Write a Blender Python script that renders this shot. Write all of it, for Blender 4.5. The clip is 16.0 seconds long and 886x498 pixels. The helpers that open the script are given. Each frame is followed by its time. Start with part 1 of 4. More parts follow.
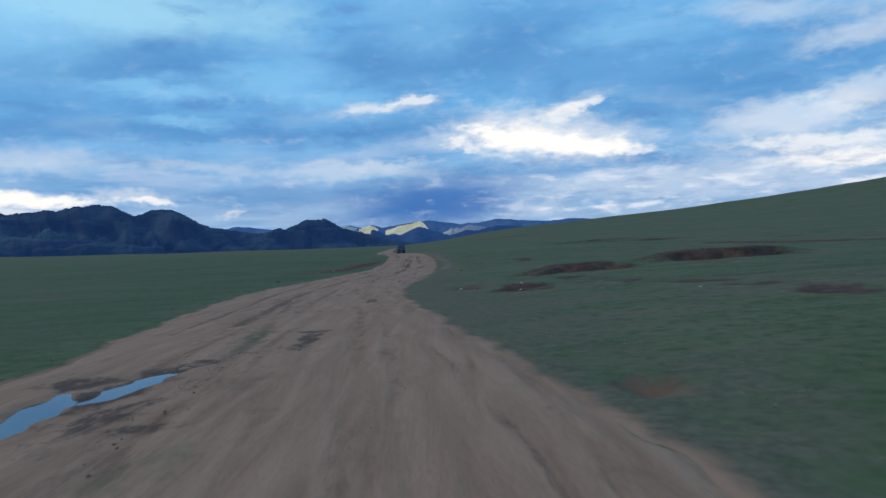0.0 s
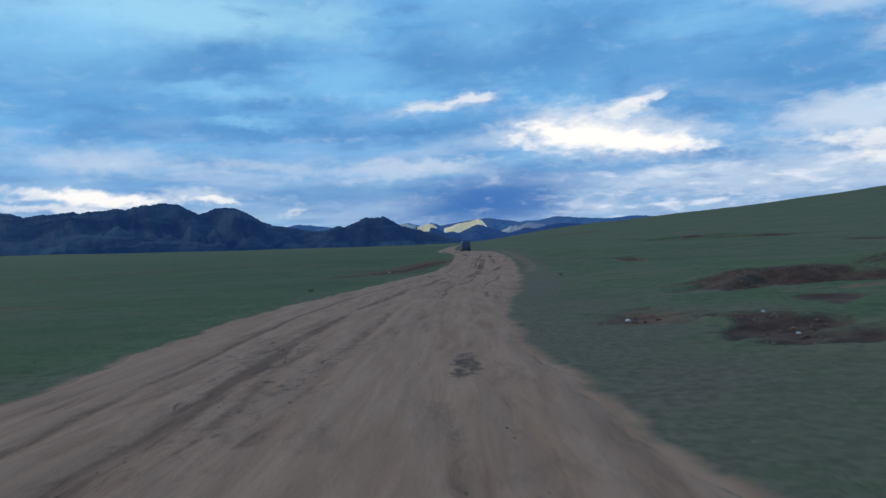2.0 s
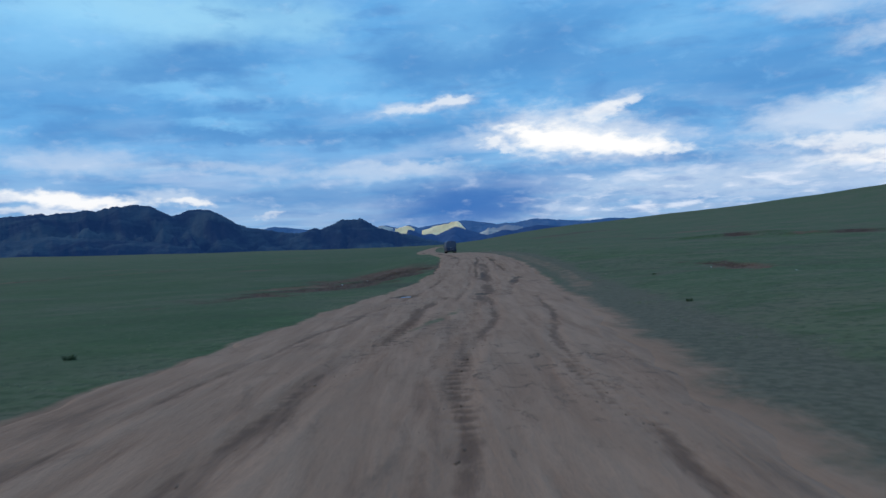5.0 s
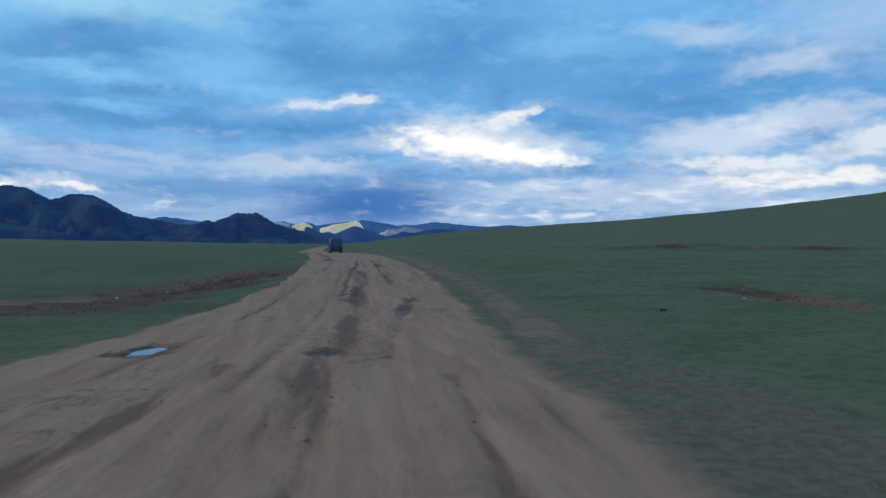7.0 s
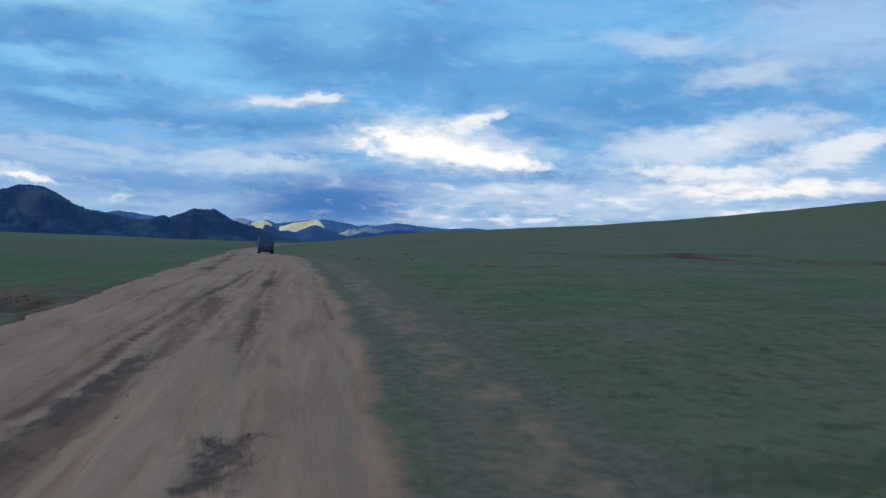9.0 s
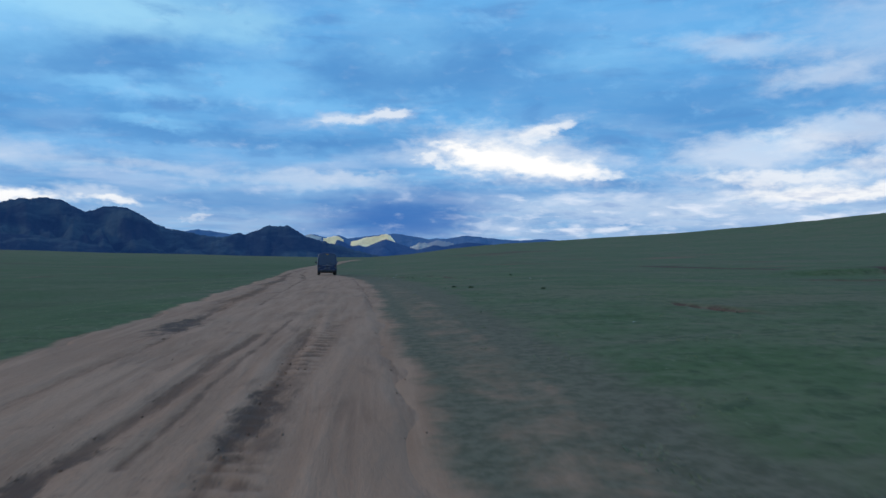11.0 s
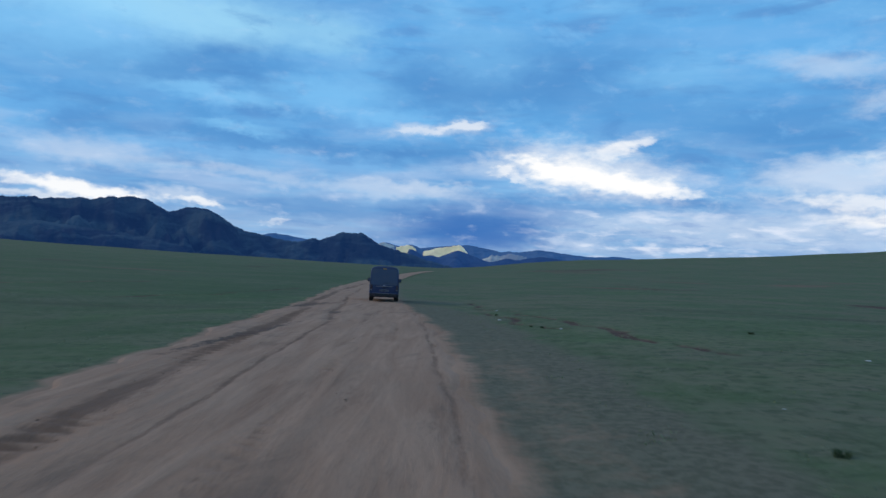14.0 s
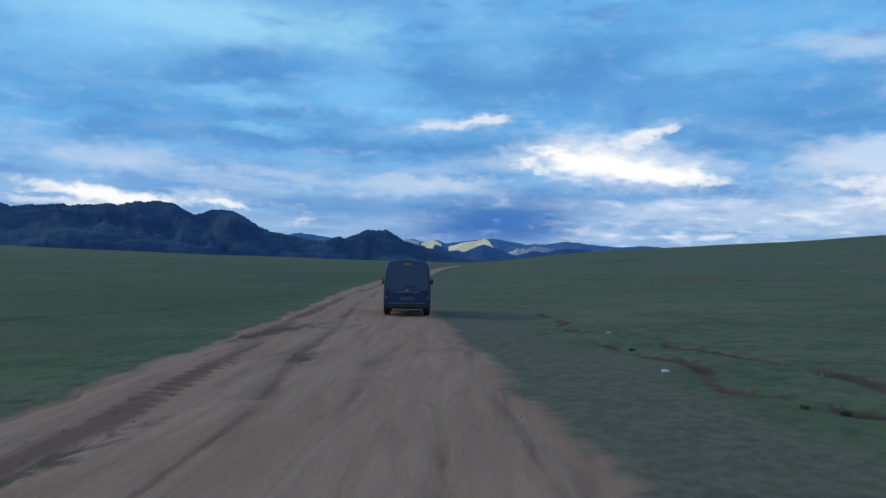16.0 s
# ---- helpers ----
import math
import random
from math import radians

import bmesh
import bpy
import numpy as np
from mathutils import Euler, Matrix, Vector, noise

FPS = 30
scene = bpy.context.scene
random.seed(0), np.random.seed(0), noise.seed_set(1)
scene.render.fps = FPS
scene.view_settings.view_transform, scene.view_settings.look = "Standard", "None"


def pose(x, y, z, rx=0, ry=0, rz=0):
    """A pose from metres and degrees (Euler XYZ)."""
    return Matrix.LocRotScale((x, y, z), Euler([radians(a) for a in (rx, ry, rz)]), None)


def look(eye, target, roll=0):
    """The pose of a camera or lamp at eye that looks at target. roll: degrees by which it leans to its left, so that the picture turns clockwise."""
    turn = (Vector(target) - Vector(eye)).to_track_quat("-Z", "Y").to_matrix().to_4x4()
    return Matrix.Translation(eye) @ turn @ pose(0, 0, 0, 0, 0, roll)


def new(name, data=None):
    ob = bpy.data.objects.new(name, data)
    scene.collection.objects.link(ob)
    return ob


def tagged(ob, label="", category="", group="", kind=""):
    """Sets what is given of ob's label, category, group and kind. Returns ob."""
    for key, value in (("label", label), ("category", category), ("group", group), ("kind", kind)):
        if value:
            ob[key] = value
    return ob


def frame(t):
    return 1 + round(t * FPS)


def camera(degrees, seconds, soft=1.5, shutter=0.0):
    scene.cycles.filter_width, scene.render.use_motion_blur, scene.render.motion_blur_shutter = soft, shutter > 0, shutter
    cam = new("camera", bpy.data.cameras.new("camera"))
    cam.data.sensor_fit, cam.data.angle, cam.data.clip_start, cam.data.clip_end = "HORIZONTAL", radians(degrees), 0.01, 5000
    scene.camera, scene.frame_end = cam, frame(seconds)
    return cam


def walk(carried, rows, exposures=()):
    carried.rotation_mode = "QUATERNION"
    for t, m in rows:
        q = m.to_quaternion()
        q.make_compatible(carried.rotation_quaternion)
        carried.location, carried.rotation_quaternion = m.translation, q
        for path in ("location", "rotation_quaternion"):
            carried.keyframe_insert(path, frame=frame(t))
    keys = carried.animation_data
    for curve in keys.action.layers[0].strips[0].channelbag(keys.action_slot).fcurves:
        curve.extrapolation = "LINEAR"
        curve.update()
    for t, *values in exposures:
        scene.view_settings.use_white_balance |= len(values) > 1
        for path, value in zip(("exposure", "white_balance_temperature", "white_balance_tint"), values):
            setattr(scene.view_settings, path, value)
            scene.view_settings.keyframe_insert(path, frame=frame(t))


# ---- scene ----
# seconds, x, y, z, yaw, pitch, roll of the camera that drives along the road
PATH = [
    (0, 0.00, -0.00, 1.86, -2.74, -0.38, -2.92),
    (0.5, -0.19, 4.52, 1.87, -1.81, -0.57, -2.99),
    (1, -0.47, 9.07, 1.85, -0.83, -0.52, -2.82),
    (1.5, -0.82, 13.65, 1.76, 0.36, -0.56, -2.76),
    (2, -1.46, 18.19, 1.74, 1.67, -0.32, -2.88),
    (2.5, -2.09, 22.69, 1.76, 3.18, -0.31, -2.23),
    (3, -2.54, 27.04, 1.61, 4.49, -0.36, -2.02),
    (3.2, -2.68, 28.80, 1.57, 4.71, -0.37, -1.85),
    (5.3, -2.58, 48.96, 1.39, -1.09, -0.24, -2.95),
    (5.5, -2.40, 50.88, 1.38, -1.74, -0.30, -2.89),
    (6, -1.89, 55.67, 1.38, -3.32, -0.40, -2.21),
    (6.5, -1.34, 60.45, 1.29, -5.36, -0.47, -0.99),
    (7, -0.62, 65.26, 1.24, -7.69, -0.31, -0.16),
    (7.5, 0.40, 70.16, 1.20, -9.46, -0.12, 0.54),
    (8, 1.43, 75.10, 1.08, -11.04, -0.11, 1.41),
    (8.2, 1.82, 77.08, 1.14, -11.24, -0.16, 1.43),
    (10.3, 2.81, 96.62, 1.46, -7.50, 0.12, 0.49),
    (10.5, 2.82, 98.35, 1.50, -6.86, 0.25, 0.39),
    (11, 2.77, 102.61, 1.68, -5.32, 0.73, 0.14),
    (11.5, 2.68, 106.68, 1.73, -3.70, 1.19, 0.41),
    (12, 2.49, 110.65, 1.86, -2.29, 1.66, 1.26),
    (12.5, 2.38, 114.60, 2.00, -1.28, 1.58, 1.55),
    (13, 2.21, 118.76, 2.09, -0.59, 1.63, 1.82),
    (13.5, 2.11, 123.03, 2.12, -0.03, 1.72, 2.58),
    (14, 2.11, 127.36, 2.18, 0.14, 1.51, 2.66),
    (14.5, 1.94, 131.56, 2.21, 0.44, 1.52, 2.38),
    (15, 1.77, 135.57, 2.16, 1.01, 1.47, 2.11),
    (15.5, 1.45, 139.42, 2.04, 1.54, 1.34, 1.52),
    (16, 1.00, 143.22, 2.09, 2.04, 1.07, 0.96),
]
cam = camera(60.7, 16.0, soft=1.5, shutter=0.25)
walk(cam, [(t, pose(x, y, z, 90 + pitch, 0, yaw) @ pose(0, 0, 0, 0, 0, roll)) for t, x, y, z, yaw, pitch, roll in PATH],
     exposures=[(0, 0.04, 6700, 10), (2.5, 0, 6600, 10), (5.5, 0, 6400, 10), (6.5, 0.01, 6500, 10), (7.2, 0.0, 6600, 10), (8, 0.09, 6850, 10), (10.5, 0.03, 6550, 10), (12, 0, 6350, 10), (16, 0, 6400, 10)])


# ---------------------------------------------------------------- node helpers
class Nodes:
    """Builds a node tree step by step."""

    def __init__(self, tree):
        self.tree = tree
        tree.nodes.clear()

    def add(self, kind):
        return self.tree.nodes.new(kind)

    def link(self, a, b):
        self.tree.links.new(a, b)

    def feed(self, socket, value):
        if isinstance(value, bpy.types.NodeSocket):
            self.link(value, socket)
        elif value is not None:
            socket.default_value = value

    def maths(self, op, a, b=None, c=None, clamp=False):
        n = self.add("ShaderNodeMath")
        n.operation, n.use_clamp = op, clamp
        for s, v in zip(n.inputs, (a, b, c)):
            self.feed(s, v)
        return n.outputs[0]

    def vmath(self, op, a, b=None):
        n = self.add("ShaderNodeVectorMath")
        n.operation = op
        for s, v in zip(n.inputs, (a, b)):
            self.feed(s, v)
        return n.outputs["Value"] if op in ("LENGTH", "DOT_PRODUCT") else n.outputs["Vector"]

    def mix(self, fac, a, b, blend="MIX"):
        n = self.add("ShaderNodeMix")
        n.data_type, n.blend_type = "RGBA", blend
        self.feed(n.inputs[0], fac)
        self.feed(n.inputs[6], a if isinstance(a, bpy.types.NodeSocket) else (*a, 1))
        self.feed(n.inputs[7], b if isinstance(b, bpy.types.NodeSocket) else (*b, 1))
        return n.outputs[2]

    def ramp(self, x, lo, hi, a=0.0, b=1.0, smooth=True):
        n = self.add("ShaderNodeMapRange")
        n.interpolation_type = "SMOOTHSTEP" if smooth else "LINEAR"
        for s, v in zip(n.inputs, (x, lo, hi, a, b)):
            self.feed(s, v)
        return n.outputs[0]

    def noise(self, vec, scale, detail=4.0, rough=0.55, distort=0.0, colour=False):
        n = self.add("ShaderNodeTexNoise")
        self.feed(n.inputs["Vector"], vec)
        for k, v in (("Scale", scale), ("Detail", detail), ("Roughness", rough), ("Distortion", distort)):
            n.inputs[k].default_value = v
        return n.outputs["Color" if colour else "Fac"]

    def place(self, vec, loc=(0, 0, 0), rot=0.0, scale=(1, 1, 1), kind="POINT"):
        n = self.add("ShaderNodeMapping")
        n.vector_type = kind
        self.feed(n.inputs["Vector"], vec)
        n.inputs["Location"].default_value = loc
        n.inputs["Rotation"].default_value = (0, 0, rot)
        n.inputs["Scale"].default_value = scale
        return n.outputs[0]

    def attr(self, name):
        n = self.add("ShaderNodeAttribute")
        n.attribute_name = name
        return n.outputs["Fac"]

    def position(self):
        return self.add("ShaderNodeNewGeometry").outputs["Position"]


def srgb(r, g, b):
    return tuple(((v / 255 + 0.055) / 1.055) ** 2.4 if v > 10 else v / 255 / 12.92 for v in (r, g, b))


# ---------------------------------------------------------------- world: evening sky under broken cloud
SUN_AZ, SUN_EL = -78.0, 24.0
world = bpy.data.worlds.new("evening_sky")
scene.world = world
world.use_nodes = True
w = Nodes(world.node_tree)
ray = w.add("ShaderNodeTexCoord").outputs["Generated"]
sep = w.add("ShaderNodeSeparateXYZ")
w.link(ray, sep.inputs[0])
dx, dy, dz = sep.outputs
az = w.maths("MULTIPLY", w.maths("ARCTAN2", dx, dy), 57.29578)
el = w.maths("MULTIPLY", w.maths("ARCSINE", dz), 57.29578)
uv = w.add("ShaderNodeCombineXYZ")
w.link(az, uv.inputs[0])
w.link(el, uv.inputs[1])
uv = uv.outputs[0]
# cloud deck seen in perspective: it closes up towards the horizon
up = w.maths("ADD", w.maths("MAXIMUM", dz, 0.0), 0.10)
deck = w.add("ShaderNodeCombineXYZ")
w.link(w.maths("DIVIDE", dx, up), deck.inputs[0])
w.link(w.maths("DIVIDE", dy, up), deck.inputs[1])
deck = deck.outputs[0]
n_big = w.noise(w.place(deck, loc=(2.3, 0.4, 0), scale=(0.8, 1.1, 1)), 1.0, 4, 0.5, 0.3)
n_mid = w.noise(w.place(deck, loc=(7.1, 3.2, 0), rot=0.12, scale=(1.4, 2.2, 1)), 1.5, 5, 0.52, 0.2)
n_str = w.noise(w.place(uv, loc=(3, 8, 0), rot=-0.03, scale=(0.12, 0.62, 1)), 1.0, 5, 0.5, 0.25)
n_puff = w.noise(w.place(uv, loc=(11, 2, 0), rot=0.05, scale=(0.42, 0.95, 1)), 1.0, 6, 0.56, 0.2)

nishita = w.add("ShaderNodeTexSky")
nishita.sky_type, nishita.sun_disc = "NISHITA", False
nishita.sun_elevation, nishita.sun_rotation = radians(SUN_EL), radians(SUN_AZ)
dimmed = w.add("ShaderNodeVectorMath")
dimmed.operation = "SCALE"
dimmed.inputs["Scale"].default_value = 0.10
w.link(nishita.outputs[0], dimmed.inputs[0])
clear = w.mix(0.25, srgb(160, 220, 253), dimmed.outputs[0])
low = srgb(152, 180, 216)
high = srgb(106, 173, 228)
cloud = w.mix(w.ramp(el, 1.0, 11.0), low, high)
cloud = w.mix(w.ramp(el, 19, 40), cloud, srgb(121, 143, 174))
# light and dark parts of the deck
dark = w.maths("MULTIPLY", w.ramp(n_big, 0.42, 0.64), w.ramp(el, 30, 45, 0.55, 0.25))
cloud = w.mix(dark, cloud, srgb(86, 146, 204))
light = w.maths("MULTIPLY", w.ramp(n_mid, 0.45, 0.70), w.ramp(el, 5, 12, 0.25, 0.42))
cloud = w.mix(light, cloud, srgb(141, 198, 239))
streak = w.maths("MULTIPLY", w.ramp(n_str, 0.47, 0.66), w.ramp(el, 12, 5, 0.08, 0.5))
cloud = w.mix(streak, cloud, srgb(186, 204, 232))
shade = w.maths("MULTIPLY", w.ramp(n_str, 0.47, 0.30), 0.55)
cloud = w.mix(shade, cloud, srgb(92, 140, 198))

# single clouds: azimuth, elevation, half width, half height (degrees), tilt, strength
DARK_CLOUDS = [(-21.4, 13.6, 11.5, 1.9, 0, 0.75), (9.5, 13.5, 10.5, 2.8, -3, 0.55), (24.5, 11.0, 9.5, 2.0, 2, 0.62), (0.8, 14.2, 6.5, 2.4, 0, 0.55), (-7.5, 8.6, 9.0, 0.65, -3, 0.55),
               (-18.0, 8.9, 9.0, 0.6, -2, 0.6), (17.8, 5.4, 3.0, 0.5, -8, 0.6), (33.5, 7.6, 2.2, 0.8, 0, 0.6), (-3.0, 13.0, 5.0, 1.4, 4, 0.4),
               (-9.5, 4.2, 7.5, 0.9, -2, 0.55), (4.5, 5.2, 4.5, 0.6, -6, 0.45), (0.5, 8.8, 6.0, 0.6, 3, 0.45), (38.0, 11.0, 5.0, 2.0, 6, 0.5), (6.0, 15.2, 8.0, 2.2, 4, 0.55), (-26.0, 10.6, 8.0, 0.9, -3, 0.5), (-12.0, 11.0, 6.0, 0.6, -6, 0.45)]
PALE_CLOUDS = [(-24.8, 7.0, 6.5, 0.9, -2, 0.6), (-14.6, 6.3, 4.5, 0.5, -3, 0.5), (-3.6, 5.9, 6.2, 0.7, -2, 0.7), (-2.0, 6.3, 4.0, 0.3, -2, 0.6),
               (18.0, 3.6, 9.0, 1.1, -1, 0.62), (25.5, 4.2, 7.0, 0.8, 3, 0.5), (9.6, 2.4, 3.6, 0.45, 0, 0.5), (3.7, 7.7, 2.8, 0.7, 7, 0.6), (-0.9, 10.5, 4.6, 0.55, 5, 0.75),
               (12.7, 9.6, 2.6, 0.6, 14, 0.7), (26.8, 14.6, 4.4, 0.9, -8, 0.55), (32.5, 12.4, 4.2, 0.9, 4, 0.65), (-19.3, 4.5, 2.4, 0.5, -9, 0.8), (31.0, 4.6, 9.0, 1.8, 2, 0.42), (38.0, 15.0, 8.0, 4.0, 4, 0.4)]
BLUE_GAPS = [(-17.5, 11.7, 5.0, 0.5, -4, 0.6), (-9.0, 12.6, 5.0, 1.2, 3, 0.5), (2.5, 15.5, 3.5, 1.8, 0, 0.4), (-16.0, 9.4, 2.5, 0.3, 0, 0.5), (16.0, 14.5, 3.0, 1.2, 0, 0.3), (-5.0, 11.2, 3.0, 0.5, 5, 0.4), (-27.0, 14.8, 6.5, 2.4, 2, 0.6)]
BRIGHT_CLOUDS = [(10.8, 7.8, 7.4, 2.0, -8, 0.46), (9.8, 7.5, 3.6, 1.05, -6, 1.0), (7.4, 8.1, 2.0, 0.65, -22, 0.95), (13.2, 7.0, 4.4, 0.65, -7, 1.0), (16.6, 6.4, 2.6, 0.40, -5, 0.6), (12.6, 9.3, 2.4, 0.36, 14, 0.40), (14.2, 9.8, 1.4, 0.30, 8, 0.42),
                 (3.8, 7.5, 1.0, 0.42, 20, 0.6), (5.3, 7.1, 1.3, 0.32, -10, 0.5), (0.9, 10.8, 2.3, 0.28, 5, 0.45), (-2.0, 10.3, 1.6, 0.25, 6, 0.3),
                 (27.2, 7.4, 5.6, 1.5, 4, 0.34), (29.5, 5.6, 5.0, 0.5, -2, 0.6), (33.5, 8.6, 5.0, 1.3, 5, 0.36), (34.0, 4.5, 7.0, 0.6, -1, 0.8), (38.0, 7.0, 5.0, 1.0, 12, 0.55),
                 (-26.0, 4.45, 5.6, 0.55, -4, 0.9), (-12.2, 2.8, 1.5, 0.17, 8, 0.30), (-18.2, 4.05, 1.6, 0.28, -6, 0.7), (-27.0, 3.6, 5.0, 0.3, -2, 0.5)]
bends = [w.vmath("SUBTRACT", w.noise(w.place(uv, scale=sc), 1.0, det, 0.55, 0.0, True), (0.5, 0.5, 0.5)) for sc, det in (((0.2, 0.5, 1), 3), ((0.75, 1.5, 1), 4))]
bent = w.vmath("ADD", uv, w.vmath("ADD", w.vmath("MULTIPLY", bends[0], (5.5, 1.6, 0)), w.vmath("MULTIPLY", bends[1], (2.6, 1.1, 0))))


frayed = w.maths("SUBTRACT", w.noise(w.place(uv, loc=(4, 1, 0), rot=-0.1, scale=(0.55, 1.25, 1)), 1.0, 7, 0.62, 0.3), 0.5)


def cloud_bank(sky, banks, tone, outer, inner, fray=0.0):
    for ca, ce, ra, re, tilt, strength in banks:
        reach = w.vmath("LENGTH", w.place(bent, (ca, ce, 0), radians(tilt), (ra, re, 1), "TEXTURE"))
        if fray:
            reach = w.maths("MULTIPLY_ADD", frayed, fray, reach)
        sky = w.mix(w.ramp(reach, outer, inner, 0.0, strength), sky, tone)
    return sky


cloud = cloud_bank(cloud, [(-21.0, 16.9, 11.0, 2.0, 0, 1.0), (-9.0, 16.5, 3.0, 1.4, 0, 0.6)], clear, 1.5, 0.3)
cloud = cloud_bank(cloud, DARK_CLOUDS, srgb(80, 138, 198), 1.7, 0.1)
cloud = cloud_bank(cloud, [(1.6, 3.2, 6.6, 1.7, 5, 0.9), (3.5, 2.2, 4.0, 0.8, 0, 0.6)], srgb(58, 110, 180), 1.7, 0.1)
cloud = cloud_bank(cloud, BLUE_GAPS, srgb(140, 204, 247), 1.7, 0.1)
lump = w.noise(w.place(uv, loc=(1, 5, 0), rot=-0.2, scale=(0.20, 0.36, 1)), 1.0, 6, 0.58, 0.3)
high_part = w.ramp(el, 5, 9)
cloud = w.mix(w.maths("MULTIPLY", w.ramp(lump, 0.46, 0.26, 0, 0.5), high_part), cloud, srgb(84, 140, 200))
cloud = w.mix(w.maths("MULTIPLY", w.ramp(lump, 0.52, 0.74, 0, 0.5), high_part), cloud, srgb(136, 192, 238))
cloud = cloud_bank(cloud, PALE_CLOUDS, srgb(195, 210, 232), 1.5, 0.15, 1.2)
cloud = w.vmath("MULTIPLY", cloud, (0.97, 1.0, 1.0))
cloud = cloud_bank(cloud, BRIGHT_CLOUDS, srgb(255, 253, 250), 1.36, 0.40, 1.15)
glint = w.maths("MULTIPLY", w.ramp(n_puff, 0.54, 0.80), w.ramp(el, 14, 3, 0.12, 0.38))
cloud = w.mix(glint, cloud, srgb(216, 227, 244))
rows_of_puffs = w.noise(w.place(uv, loc=(2, 7, 0), scale=(0.30, 1.2, 1)), 1.0, 5, 0.55, 0.2)
low_part = w.maths("MULTIPLY", w.ramp(el, 6.0, 3.5), w.ramp(az, 3, 12))
cloud = w.mix(w.maths("MULTIPLY", w.ramp(rows_of_puffs, 0.50, 0.70, 0, 0.8), low_part), cloud, srgb(226, 233, 246))
cloud = w.mix(w.maths("MULTIPLY", w.ramp(rows_of_puffs, 0.46, 0.30, 0, 0.6), low_part), cloud, srgb(126, 160, 208))
under = w.ramp(el, -0.5, -3.0)
cloud = w.mix(under, cloud, srgb(70, 78, 80))
bg = w.add("ShaderNodeBackground")
w.link(cloud, bg.inputs[0])
bg.inputs[1].default_value = 1.04
w.link(bg.outputs[0], w.add("ShaderNodeOutputWorld").inputs[0])

sun = new("sun", bpy.data.lights.new("sun", "SUN"))
sun.data.energy, sun.data.angle, sun.data.color = 0.88, radians(14), (1.0, 0.84, 0.64)
sun_from = Vector((math.sin(radians(SUN_AZ)) * math.cos(radians(SUN_EL)), math.cos(radians(SUN_AZ)) * math.cos(radians(SUN_EL)), math.sin(radians(SUN_EL))))
sun.matrix_world = look(sun_from * 200, (0, 0, 0))


# ---------------------------------------------------------------- materials
def material(name):
    m = bpy.data.materials.new(name)
    m.use_nodes = True
    return m, Nodes(m.node_tree)


def surface(k, colour, rough=0.9, metal=0.0, bump=None, strength=0.3, distance=0.02, spec=0.3, glow=None, coat=0.0):
    b = k.add("ShaderNodeBsdfPrincipled")
    k.feed(b.inputs["Base Color"], colour if isinstance(colour, bpy.types.NodeSocket) else (*colour, 1))
    k.feed(b.inputs["Roughness"], rough)
    b.inputs["Metallic"].default_value = metal
    b.inputs["Specular IOR Level"].default_value = spec
    b.inputs["Coat Weight"].default_value = coat
    if bump is not None:
        n = k.add("ShaderNodeBump")
        n.inputs["Strength"].default_value = strength
        n.inputs["Distance"].default_value = distance
        k.link(bump, n.inputs["Height"])
        k.link(n.outputs[0], b.inputs["Normal"])
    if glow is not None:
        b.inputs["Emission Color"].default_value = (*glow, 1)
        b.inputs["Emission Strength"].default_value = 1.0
    k.link(b.outputs[0], k.add("ShaderNodeOutputMaterial").inputs[0])
    return b


def plain(name, colour, rough=0.6, metal=0.0, spec=0.4, grime=0.15, scale=9.0, coat=0.0):
    m, k = material(name)
    tex = k.add("ShaderNodeTexCoord").outputs["Object"]
    n = k.noise(tex, scale, 5, 0.6)
    fine = k.noise(tex, scale * 7, 3, 0.6)
    dusty = k.mix(k.ramp(n, 0.4, 0.75, 0, grime), colour, (0.17, 0.13, 0.10))
    dusty = k.mix(k.ramp(fine, 0.45, 0.8, 0, grime * 0.6), dusty, (0.14, 0.11, 0.09))
    surface(k, dusty, k.ramp(n, 0.3, 0.7, rough, min(1, rough + 0.2)), metal, spec=spec, coat=coat)
    return m


SOIL, SOIL_PALE, SOIL_DARK = (0.370, 0.216, 0.140), (0.444, 0.270, 0.180), (0.210, 0.116, 0.075)
GRASS, GRASS_DRY, GRASS_DEEP = (0.104, 0.147, 0.070), (0.170, 0.163, 0.098), (0.068, 0.120, 0.046)


def soil_tone(k, p):
    """Trodden earth: broad tone, wheel streaks along the way and fine grain."""
    broad = k.noise(p, 0.35, 5, 0.6)
    streaks = k.noise(k.place(p, scale=(2.6, 0.22, 1)), 1.0, 6, 0.60, 0.5)
    fine_streak = k.noise(k.place(p, scale=(10, 0.8, 1)), 1.0, 5, 0.65, 0.4)
    grain = k.noise(p, 22, 4, 0.7)
    c = k.mix(k.ramp(streaks, 0.40, 0.66), SOIL, SOIL_PALE)
    local = k.ramp(k.noise(k.place(p, loc=(4, 9, 0), scale=(1.1, 0.3, 1)), 1.0, 4, 0.6), 0.40, 0.66)
    c = k.mix(k.maths("MULTIPLY", k.ramp(streaks, 0.46, 0.30, 0, 0.68), local), c, SOIL_DARK)
    c = k.mix(k.maths("MULTIPLY", k.ramp(fine_streak, 0.52, 0.75, 0, 0.40), local), c, SOIL_DARK)
    c = k.mix(k.ramp(broad, 0.45, 0.7, 0, 0.30), c, (0.345, 0.226, 0.155))
    c = k.mix(k.ramp(grain, 0.5, 0.8, 0, 0.35), c, (0.20, 0.14, 0.10))
    return c, streaks, grain


